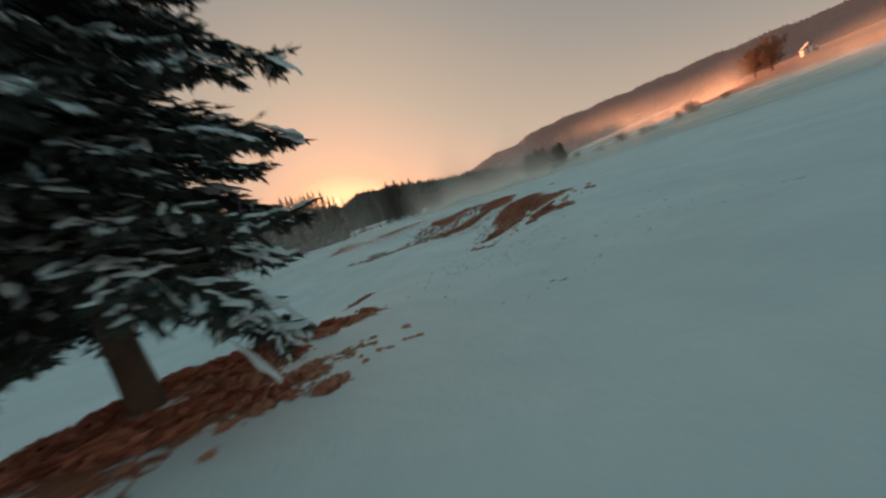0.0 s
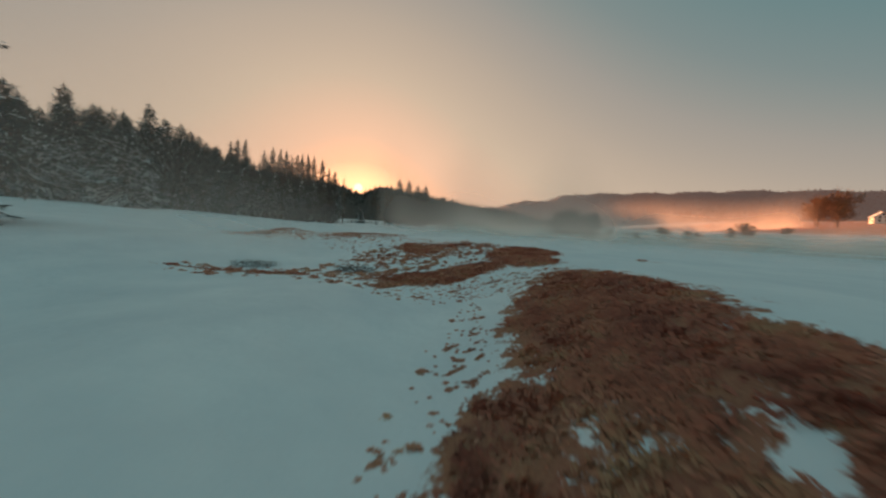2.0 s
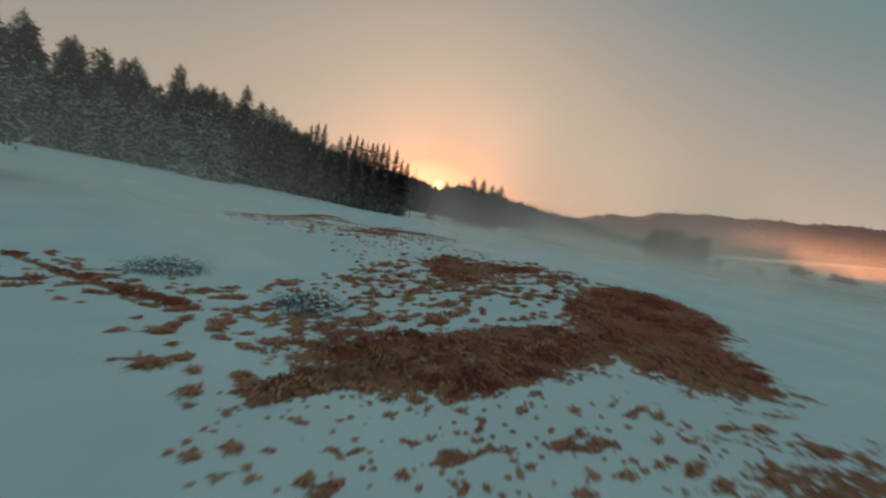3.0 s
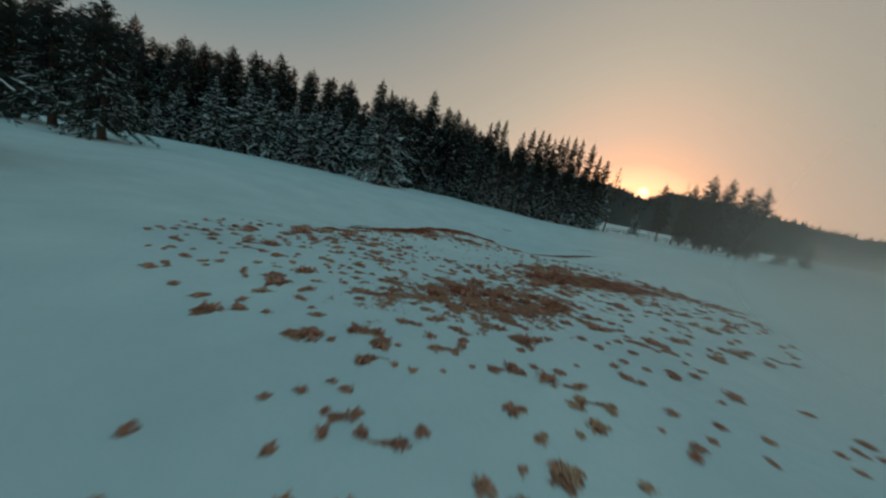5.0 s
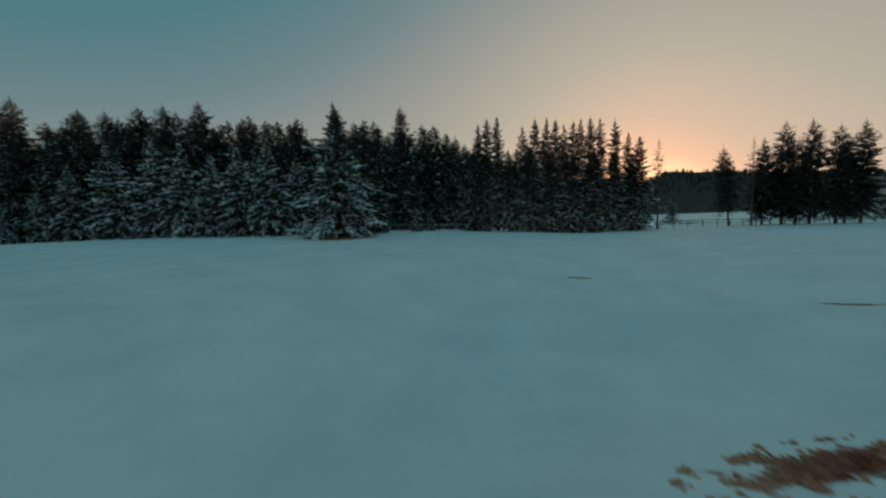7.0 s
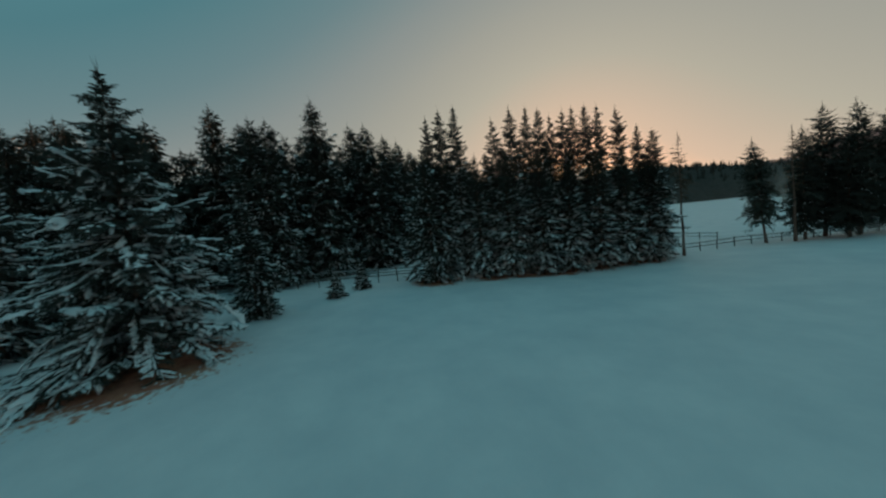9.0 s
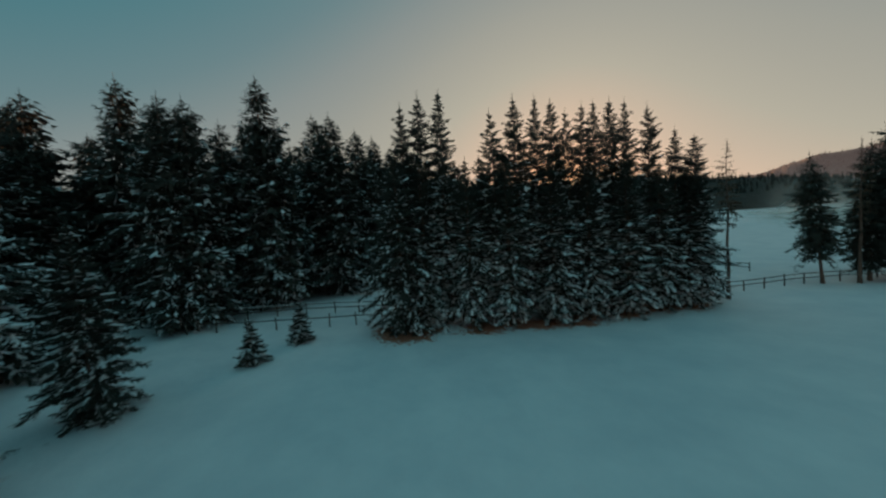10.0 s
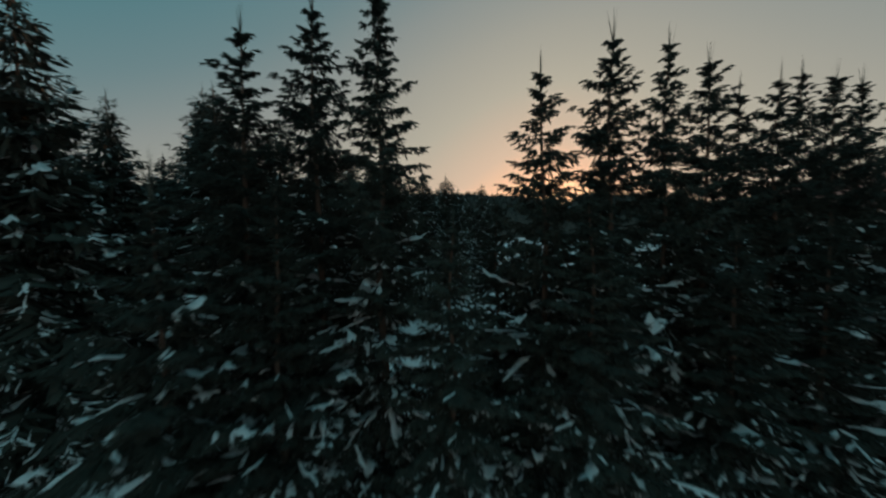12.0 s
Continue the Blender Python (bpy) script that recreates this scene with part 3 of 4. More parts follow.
    # snow: ridges and hanging pads along the boughs, and dustings on the sprays
    keep = np.where(U < snow_top * 1.3, np.maximum(snow * (1.35 - U / snow_top), 0), 0)
    sv, sf, got = [], [], [0]

    def pad(line, sides, width):
        """Rounded strips of snow over the points of each line."""
        k, c = width.shape
        w = width[..., None]
        sag_a, sag_b = rng.uniform(0.2, 0.8, (k, c, 1)), rng.uniform(0.2, 0.8, (k, c, 1))
        rows = np.stack([line + sides * w - UP * w * sag_a, line + UP * (0.35 * w + 0.012), line - sides * w * rng.uniform(0.5, 1.0, (k, c, 1)) - UP * w * sag_b], 2)
        sv.append(rows.reshape(-1, 3))
        i = (np.arange(k)[:, None, None] * c + np.arange(c - 1)[None, :, None]) * 3 + np.arange(2)[None, None, :] + got[0]
        i = i.reshape(-1)
        sf.append(np.stack([i, i + 1, i + 4, i + 3], 1))
        got[0] += k * c * 3

    num = (keep * rng.uniform(0.15, 0.95, len(L)) * (0.8 + 0.6 * L) + rng.rand(len(L)) * 0.6 * (keep > 0)).astype(int)
    J = np.repeat(every, num)
    if len(J):
        k, c = len(J), 6
        t = np.linspace(0, 1, c)[None, :]
        LJ = L[J][:, None]
        hang = rng.rand(k, 1) < 0.35
        long = rng.uniform(0.16, 0.5, (k, 1)) * (0.6 + 0.4 * lump) * reach / LJ
        a1 = np.where(hang, 1.05, rng.uniform(0.35, 1.02, (k, 1)))
        at = a1 - np.minimum(long, 0.6) * (1 - t)
        sw = np.minimum(0.030 * np.exp(rng.normal(0, 0.6, (k, 1))), 0.14) * lump
        width = sw * np.where(hang, (0.25 + 1.1 * t) * np.where(t > 0.95, 0.45, 1.0), 0.15 + np.sin(math.pi * t) ** 0.6) * rng.uniform(0.45, 1.5, (k, c))
        drift = rng.uniform(-0.16, 0.16, (k, 1)) * LJ
        sd = np.repeat(unit(side[J] + UP * rng.normal(0, 0.35, (k, 1)))[:, None], c, 1)
        line = axis(np.repeat(J[:, None], c, 1), at) + sd * (drift * at + rng.uniform(-0.5, 0.5, (k, c)) * sw)[..., None] + UP * (0.04 + rng.uniform(-0.5, 0.5, (k, c)) * sw)[..., None]
        pad(line, sd, width)
    pick = np.nonzero(rng.rand(n) < np.minimum(0.75, 0.095 * keep[BI]))[0]
    if len(pick):
        k, c = len(pick), 4
        t = np.linspace(0.15, 1.0, c)[None, :] * rng.uniform(0.5, 1.0, (k, 1))
        long = T[pick][:, None]
        line = base[pick][:, None] + D[pick][:, None] * (long * t)[..., None] + UP * 0.02 + rng.normal(0, 0.015, (k, c, 3))
        pad(line, np.repeat(across[pick][:, None], c, 1), (0.010 + long * rng.uniform(0.025, 0.08, (k, 1))) * (0.6 + 0.4 * lump) * np.array([0.35, 1.0, 1.1, 0.4]) * rng.uniform(0.5, 1.5, (k, c)))
    if sv:
        tagged(heap("snow_cover", np.concatenate(sv), np.concatenate(sf), M_SNOW, root, "clumps of snow lying on the boughs", smooth=True), kind="stuff")
    return root


def place(tree, x, y, turn=0.0, scale=1.0, sink=0.0):
    tree.location = (x, y, float(height(x, y)) - sink)
    tree.rotation_euler = (0, 0, turn)
    tree.scale = (scale, scale, scale)
    return tree


def again(tree, x, y, turn, wide, tall):
    """A copy of a tree, turned and stretched a little."""
    ob = copy_thing(tree, Matrix.Translation((x, y, float(height(x, y)))) @ Matrix.Rotation(turn, 4, "Z"))
    ob.scale = (wide, wide, tall)
    return ob


SPRUCE = "spruce"
# the tree on the bank at the start
near_spruce = tagged(place(conifer(11, 12.5, 1.95, 1.25, 1.6, 3.6, full=0.36, snow_top=1.3, feather=True, lump=0.75, droop=0.28, thin=1.9, loose=0.6, stem=0.8, wide=1.3, spray=1.0), -3.1, 2.75), "snow-dusted dark spruce with a bare lower trunk on a grassy bank", SPRUCE)
lone_spruce = tagged(place(conifer(12, 15.0, 3.9, 0.5, 1.2, 1.1, full=0.72, thin=1.3), -22.8, 29.7), "tall pointed spruce standing before the wood", SPRUCE)
snowy_spruce = tagged(place(conifer(13, 14.2, 5.9, 0.9, 1.0, 3.6, full=0.95, snow_top=0.62, wide=1.5, droop=0.36, lump=2.5, feather=True, loose=2.6, spray=1.1, reach=1.7), -49.6, 64.1), "broad snow-laden spruce alone on the meadow", SPRUCE)
young_spruce = tagged(place(conifer(14, 8.0, 2.3, 0.3, 1.4, 2.2, thin=1.35, loose=1.0, full=0.75, snow_top=1.0, feather=True), -52.3, 70.4), "slim young spruce with snowy boughs", SPRUCE)
for k, (x, y, h) in enumerate(((-52.1, 76.5, 2.4), (-53.0, 79.9, 2.5))):
    tagged(place(conifer(15 + k, h * 1.1, 0.95, 0.1, 2.2, 4.5, lump=0.8, snow_top=1.1, full=0.6, wide=1.6, thin=1.7, feather=True), x, y), "small sapling spruce dusted with snow on open snow", SPRUCE, "saplings by the fence")

# three on the slope, their trunks bare at the foot
for k, (x, y, h) in enumerate(((-42.3, 34.2, 10.4), (-48.8, 30.9, 11.0), (-52.2, 28.4, 9.8))):
    tagged(place(conifer(18 + k, h, 3.3, 1.4, 1.0, 2.2, full=0.45, snow_top=0.6, wide=1.3, lump=1.0, stem=2.2, feather=True), x, y), "dark spruce with a short bare trunk, snow on its low boughs", SPRUCE, "spruces before the wood")

# the grove: slender spruces in a row
GROVE = [(-49.2, 86.9, 16.0), (-48.6, 88.2, 17.0), (-47.3, 89.0, 17.1), (-45.6, 91.6, 12.6), (-44.2, 91.2, 15.6), (-43.0, 92.6, 16.8), (-41.9, 94.0, 16.9),
         (-41.0, 95.0, 16.7), (-40.2, 96.2, 16.2), (-39.3, 97.2, 16.8), (-38.6, 98.2, 17.0), (-37.6, 99.4, 17.1), (-36.7, 100.7, 17.1), (-35.2, 102.5, 16.8),
         (-33.4, 102.6, 14.4), (-32.1, 103.4, 13.7), (-47.6, 86.6, 12.5), (-45.2, 88.8, 12.0), (-43.0, 90.6, 12.5), (-40.6, 92.9, 12.0), (-38.6, 95.4, 12.2),
         (-36.4, 97.6, 12.0), (-34.4, 99.8, 11.6), (-32.6, 101.8, 11.0), (-45.3, 95.0, 13.6), (-43.9, 96.4, 14.6), (-41.6, 98.4, 14.0)]
slim = [conifer(21 + k, 16.5, 2.25 + 0.25 * (k % 2), 1.0, 1.15, 3.3, full=0.55, snow_top=0.55, feather=True, droop=0.36, lump=2.0, loose=2.0, reach=1.4) for k in range(4)]
rng = np.random.RandomState(5)
for k, (x, y, h) in enumerate(GROVE):
    s = (h / 16.5)
    if k < 4:
        t = place(slim[k], x, y, rng.uniform(0, 6))
        t.scale = (1, 1, s)
    else:
        t = again(slim[k % 4], x, y, rng.uniform(0, 6), rng.uniform(0.85, 1.1), s)
    tagged(t, "slender dark spruce in a close row, snow on its boughs", SPRUCE, "spruces of the grove")
skirt = tagged(place(conifer(31, 12.5, 3.7, 0.3, 1.1, 1.6, full=0.75, snow_top=0.8, feather=True, droop=0.5, lump=1.8), -48.6, 85.2), "wide spruce at the end of the grove, snow-laden skirts", SPRUCE, "spruces of the grove")
dead = conifer(33, 12.9, 1.5, 6.5, 0.8, 0.0, thin=0.45, needle=M_LARCH, full=0.5)
tagged(place(dead, -30.0, 104.8), "thin bare larch with a long naked trunk beside the grove", "larch")

# the wood
fir = [conifer(41 + k, 22.0, 4.6 + 0.5 * (k % 2), 1.0, 0.48, 1.9, full=0.55, snow_top=0.72, lump=2.0, thin=1.15, spray=1.2) for k in range(4)]
EDGE = [(-118, -2), (-110, 10), (-96, 30), (-82, 50), (-72, 66), (-66, 78), (-65, 88), (-68, 100), (-74, 118), (-78, 150)]
rng = np.random.RandomState(9)
spots = []
for (x0, y0), (x1, y1) in zip(EDGE, EDGE[1:]):
    d = math.hypot(x1 - x0, y1 - y0)
    nx, ny = -(y1 - y0) / d, (x1 - x0) / d
    for row in range(4):
        for q in range(int(d / 4.2)):
            s = (q + rng.uniform(0.1, 0.9)) / int(d / 4.2)
            off = row * 4.6 + rng.uniform(-1.2, 1.2)
            spots.append((x0 + (x1 - x0) * s + nx * off, y0 + (y1 - y0) * s + ny * off, rng.uniform(0.82, 1.08) * (1.0 + 0.02 * row), row))
spots = [(x, y, s * (0.90 if 40 < y < 76 else 0.94), row) for x, y, s, row in spots] + [(-74.6, 76.4, 1.03, 0), (-71.3, 79.9, 0.9, 0), (-66.0, 85.0, 1.03, 0)]
ADJUST = {69: 0.0, 72: 0.0, 82: 0.85, 80: 0.84}
deep, sown = [conifer(45 + k, 22.0, 5.0, 5.0, 0.30, 0.5, full=0.55, snow_top=0.7, lump=2.0, spray=1.3) for k in range(2)], 0
for k, (x, y, s, row) in enumerate(spots):
    s = ADJUST.get(k, s)
    if s == 0.0:
        continue
    a, wider = rng.uniform(0, 6), s * rng.uniform(0.85, 1.1)
    if k < 4:
        t = place(fir[k], x, y, a, s)
    elif row < 2:
        t = again(fir[k % 4], x, y, a, wider, s)
    else:
        t = place(deep[sown], x, y, a, s) if sown < 2 else again(deep[k % 2], x, y, a, wider, s)
        sown += 1
    tagged(t, "tall dark spruce of the dense wood, snow on lower boughs", SPRUCE, "spruces of the wood")

# snowy smaller spruces along the wood's edge
small = [conifer(51 + k, 8.0, 2.6, 0.3, 0.9, 2.6, full=0.75, snow_top=1.15, wide=1.3, lump=1.7) for k in range(3)]
rng = np.random.RandomState(17)
fringe = []
for (x0, y0), (x1, y1) in zip(EDGE[2:5], EDGE[3:5]):
    d = math.hypot(x1 - x0, y1 - y0)
    nx, ny = (y1 - y0) / d, -(x1 - x0) / d
    for q in range(int(d / 3.0)):
        s = (q + rng.uniform(0.1, 0.9)) / int(d / 3.0)
        off = rng.uniform(1.5, 6)
        fringe.append((x0 + (x1 - x0) * s + nx * off, y0 + (y1 - y0) * s + ny * off, rng.uniform(0.7, 1.5)))
fringe += [(-57.5, 59.5, 1.25), (-60.5, 57, 1.4), (-63.5, 55, 1.25), (-60, 63.5, 1.4), (-67, 52.5, 1.3), (-71, 50, 1.45), (-64.5, 60, 1.5), (-75, 46, 1.4), (-62, 68, 1.35)]
for k, (x, y, s) in enumerate(fringe):
    t = place(small[k], x, y, rng.uniform(0, 6), s) if k < 3 else again(small[k % 3], x, y, rng.uniform(0, 6), s, s * rng.uniform(0.9, 1.2))
    tagged(t, "snow-laden small spruce at the edge of the wood", SPRUCE, "spruces along the wood's edge")

# the group beyond the gap
GROUP = [(-17.4, 118.6, 15.6, 3.0), (-14.6, 119.8, 14.6, 2.7), (-19.4, 115.9, 12.6, 2.4), (-12.0, 121.5, 14.0, 2.8), (-9.6, 123.6, 14.4, 2.8), (-16.0, 116.6, 12.0, 2.4), (-11.0, 124.8, 13.0, 2.6)]
pinet = [conifer(61 + k, 15.0, 3.1, 1.6, 0.85, 0.15, full=0.5, thin=1.15, spray=1.15, loose=1.5) for k in range(2)]
rng = np.random.RandomState(4)
for k, (x, y, h, r) in enumerate(GROUP):
    t = place(pinet[k], x, y, 1.0, 1.0) if k < 2 else again(pinet[k % 2], x, y, rng.uniform(0, 6), r / 2.9, h / 15.0)
    tagged(t, "dark spruce with a bare stem in a small group", SPRUCE, "spruces beyond the gap")
tagged(place(conifer(65, 11.8, 2.2, 2.7, 1.0, 0.1, lean=-0.08, thin=1.2, full=0.4, droop=0.6, spray=1.2, loose=1.6), -22.8, 113.3), "leaning spruce with a long bare stem by the fence", SPRUCE)
tagged(place(conifer(66, 12.5, 1.2, 6.0, 0.7, 0.0, thin=0.45, needle=M_LARCH, full=0.5), -20.4, 114.2), "thin bare larch standing by the fence", "larch")

for x, y, h in ((-5.2, 144.0, 5.5), (-1.4, 155.0, 7.0), (-37.2, 145.5, 6.5)):
    tagged(again(small[0], x, y, x, 0.9, h / 8.0), "small dark spruce standing alone on the far snowfield", SPRUCE)
for k, (x, y, h) in enumerate(((46.0, 166.0, 11.5), (49.5, 163.5, 12.5), (53.0, 164.0, 12.0), (57.0, 161.5, 10.5), (60.0, 161.0, 11.5), (51.0, 168.0, 11.0))):
    tagged(again(pinet[k % 2], x, y, k * 1.7, 1.7, h / 15.0), "dark round-headed tree in a clump on the snowfield", "tree", "clump on the snowfield")


def bare_tree(seed, tall, spread):
    """A leafless broad tree: trunk, forking limbs and a haze of fine twigs."""
    rng = np.random.RandomState(seed)
    root = new("bare_tree")
    lv, lf, tv, tf = [], [], [], []

    def limb(points, radii):
        v, f = tube(points, radii, 5)
        k = len(lv)
        lv.extend(v)
        lf.extend([tuple(i + k for i in g) for g in f])

    trunk = [np.array((0, 0, -0.2)), np.array((0.1, 0.05, tall * 0.3)), np.array((-0.05, 0.1, tall * 0.75))]
    limb(trunk, [tall * 0.02, tall * 0.016, tall * 0.006])
    for _ in range(40):
        h = rng.uniform(0.16, 0.6)
        a, e = rng.uniform(0, 6.2832), rng.uniform(-0.9, 1.4)
        p = np.array((0, 0, tall * h))
        reach = tall * 0.40 * rng.uniform(0.7, 1.1)
        q = np.array((math.cos(a) * math.cos(e) * reach * spread, math.sin(a) * math.cos(e) * reach * spread, tall * 0.56 + math.sin(e) * reach))
        m = (p + q) / 2 + rng.uniform(-0.05, 0.05, 3) * tall
        limb([p, m, q], [tall * 0.008, tall * 0.005, tall * 0.002])
        for _ in range(90):
            s = rng.uniform(0.25, 1.0)
            o = (p * (1 - s) + m * s) if rng.rand() < 0.4 else (m * (1 - s) + q * s)
            d = (q - p) / size3(q - p) * 0.6 + rng.normal(0, 0.6, 3) + np.array((0, 0, 0.15))
            side = cross3(d, rng.normal(0, 1, 3))
            side /= size3(side) + 1e-6
            k, n = len(tv), tall * rng.uniform(0.05, 0.13)
            tv.extend([o - side * 0.04, o + side * 0.04, o + d * n])
            tf.append((k, k + 1, k + 2))
    soup("limbs", lv, lf, M_BARK, root, smooth=True)
    tagged(soup("twigs", tv, tf, M_TWIG, root), kind="stuff")
    return root


broad = [bare_tree(81 + k, 9.0, 1.0 + 0.2 * k) for k in range(2)]
for k, (x, y, s) in enumerate(((193, 201, 1.9), (200, 198, 2.1), (199, 208, 1.8), (189, 188, 1.3), (250, 180, 1.2), (272, 196, 1.6))):
    t = place(broad[k], x, y, k, s) if k < 2 else again(broad[k % 2], x, y, k * 1.3, s, s)
    tagged(t, "leafless broad tree near the house on the sunlit slope", "tree", "trees by the house")
rng = np.random.RandomState(23)
for k in range(10):
    x, y, s = 66 + 8 * k + rng.uniform(-3, 3), 172 - 1.2 * k + rng.uniform(-6, 6), rng.uniform(0.4, 0.9)
    tagged(again(broad[k % 2], x, y, rng.uniform(0, 6), s * 1.15, s), "leafless brown tree in a field hedge", "tree", "hedge across the snowfield")

# ---- fences, house, brush ----
def box(v, f, lo, hi, m=None, bevel=0.0):
    """Adds a box from corner to corner, through the matrix m."""
    k = len(v)
    for x in (lo[0], hi[0]):
        for y in (lo[1], hi[1]):
            for z in (lo[2], hi[2]):
                p = Vector((x, y, z))
                v.append(tuple(m @ p if m else p))
    f += [tuple(k + i for i in g) for g in ((0, 1, 3, 2), (4, 6, 7, 5), (0, 4, 5, 1), (2, 3, 7, 6), (0, 2, 6, 4), (1, 5, 7, 3))]


def post(tall, r, seed):
    """A weathered fence post: tapered, slightly crooked, cut slanting."""
    rng = np.random.RandomState(seed)
    path = [(0, 0, -0.25), (rng.uniform(-.01, .01), rng.uniform(-.01, .01), tall * 0.5), (rng.uniform(-.03, .03), rng.uniform(-.03, .03), tall)]
    return tube(path, [r * 1.05, r, r * 0.85], 6)


def fence(points, gap, tall, rails, label, seed, r=0.055, snow=True):
    """A post-and-rail fence along a line of points."""
    rng = np.random.RandomState(seed)
    root = new("fence")
    x0, y0 = points[0]
    root.location = (x0, y0, float(height(x0, y0)))
    base = Vector(root.location)
    spots = []
    for (ax, ay), (bx, by) in zip(points, points[1:]):
        d = math.hypot(bx - ax, by - ay)
        n = max(1, round(d / gap))
        spots += [(ax + (bx - ax) * q / n, ay + (by - ay) * q / n) for q in range(n)]
    spots.append(points[-1])
    tops = []
    for x, y in spots:
        v, f = post(tall * rng.uniform(0.92, 1.06), r, rng.randint(9999))
        ob = soup("post", v, f, M_WOOD, root, smooth=True)
        ob.location = Vector((x, y, float(height(x, y)))) - base
        tops.append(ob.location.copy())
    for a, b in zip(tops, tops[1:]):
        for h in rails:
            d = (b - a)
            side = Vector((-d.y, d.x, 0)).normalized() * (r + 0.02)
            v = []
            for s in (0.0, 0.5, 1.0):
                p = a + d * s + side + Vector((0, 0, tall * h + (rng.uniform(-.03, .02) if s == 0.5 else 0)))
                for q in range(6):
                    ang = 6.2832 * q / 6
                    v.append(p + side.normalized() * 0.035 * math.cos(ang) + Vector((0, 0, 0.045 * math.sin(ang))))
            f = [(k * 6 + q, k * 6 + (q + 1) % 6, k * 6 + 6 + (q + 1) % 6, k * 6 + 6 + q) for k in range(2) for q in range(6)] + [tuple(range(6)), tuple(range(12, 18))]
            rail = soup("rail", v, f, M_WOOD, root, smooth=True)
            if snow and h == max(rails):
                sv = []
                for s in (0.02, 0.35, 0.7, 0.98):
                    p = a + d * s + side + Vector((0, 0, tall * h + 0.04))
                    w = rng.uniform(0.03, 0.045)
                    sv += [p - side.normalized() * w, p + Vector((0, 0, rng.uniform(0.03, 0.06))), p + side.normalized() * w]
                sf = [(k * 3, k * 3 + 1, k * 3 + 4, k * 3 + 3) for k in range(3)] + [(k * 3 + 1, k * 3 + 2, k * 3 + 5, k * 3 + 4) for k in range(3)]
                soup("snow_strip", sv, sf, M_SNOW, rail, "snow lying along the rail", smooth=True)
    return tagged(root, label, "fence")


fence([(-72, 68.5), (-64.7, 75.1), (-57.5, 80.5), (-51.5, 85.6)], 2.1, 1.0, (0.72,), "grey post fence with one thin rail on open snow", 1, 0.05, False)
fence([(-76, 68), (-69, 75), (-63.5, 81), (-58, 86), (-52.5, 89.5)], 2.4, 1.0, (0.9, 0.5), "two-rail wooden fence topped with snow before the wood", 2)
fence([(-30.2, 107.0), (-27.2, 109.6), (-24.1, 112.8), (-20, 116.2), (-8, 126.5)], 2.0, 1.05, (0.88, 0.5), "two-rail wooden fence across the gap between the trees", 3)
fence([(-36, 127), (-31, 123.8), (-27.0, 120.4)], 2.2, 1.1, (0.85, 0.45), "weathered rail fence in the far snowfield", 4)


def house(x, y, turn):
    """A white gabled farmhouse with a snowy roof."""
    root = new("house")
    root.matrix_world = pose(x, y, float(height(x, y)) - 0.3, 0, 0, turn)
    root.scale = (0.78, 0.78, 0.82)
    W, L, E, R = 7.6, 10.5, 4.2, 7.4
    v = [(-W / 2, -L / 2, 0), (W / 2, -L / 2, 0), (W / 2, L / 2, 0), (-W / 2, L / 2, 0), (-W / 2, -L / 2, E), (W / 2, -L / 2, E), (W / 2, L / 2, E), (-W / 2, L / 2, E), (0, -L / 2, R), (0, L / 2, R)]
    f = [(0, 1, 5, 8, 4), (2, 3, 7, 9, 6), (1, 2, 6, 5), (3, 0, 4, 7), (0, 3, 2, 1), (4, 8, 9, 7), (5, 6, 9, 8)]
    soup("walls", v, f, M_PLASTER, root, "white plastered walls")
    for sign in (-1, 1):
        v, f = [], []
        d = Vector((sign * (W / 2), 0, E - R))
        n = Vector((sign * (R - E), 0, W / 2)).normalized()
        for z0, z1, mat, nm, lb, over in ((0.02, 0.2, M_DARKWOOD, "roof", "dark roof slope", 0.7), (0.21, 0.36, M_SNOW, "roof_snow", "snow lying on the roof", 0.62)):
            v, f = [], []
            for yy in (-L / 2 - over, L / 2 + over):
                for s in (0.0, 1.18):
                    for h in (z0, z1):
                        v.append(tuple(Vector((0, yy, R)) + d * s + n * h))
            f = [(0, 1, 3, 2), (4, 6, 7, 5), (0, 4, 5, 1), (2, 3, 7, 6), (0, 2, 6, 4), (1, 5, 7, 3)]
            soup(nm, v, f, mat, root, lb)
    v, f = [], []
    box(v, f, (-0.35, 1.5, R - 0.6), (0.35, 2.3, R + 1.1))
    soup("chimney", v, f, M_PLASTER, root)
    for px, pz in ((-2.1, 1.2), (0.9, 1.2), (-2.1, 3.4), (1.0, 3.4), (-0.55, 5.2)):
        v, f = [], []
        box(v, f, (px, -L / 2 - 0.06, pz), (px + 1.1, -L / 2 + 0.02, pz + 1.3))
        w = soup("window", v, f, M_DARKWOOD, root)
        for q in (0, 1):
            v, f = [], []
            box(v, f, (px + 0.08 + q * 0.5, -L / 2 - 0.075, pz + 0.08), (px + 0.52 + q * 0.5, -L / 2 - 0.05, pz + 1.22))
            soup("pane", v, f, M_GLASS, w)
    for py in (-3.6, -0.8, 2.2):
        v, f = [], []
        box(v, f, (-W / 2 - 0.06, py, 1.2), (-W / 2 + 0.02, py + 1.1, 2.5))
        w = soup("window", v, f, M_DARKWOOD, root)
        v, f = [], []
        box(v, f, (-W / 2 - 0.075, py + 0.08, 1.28), (-W / 2 - 0.05, py + 1.02, 2.42))
        soup("pane", v, f, M_GLASS, w)
    v, f = [], []
    box(v, f, (2.4, -L / 2 - 0.07, 0.3), (3.3, -L / 2 + 0.02, 2.35))
    soup("door", v, f, M_DARKWOOD, root)
    return tagged(root, "white farmhouse with a snowy gable roof on the slope", "house")


house(222, 199, -38)


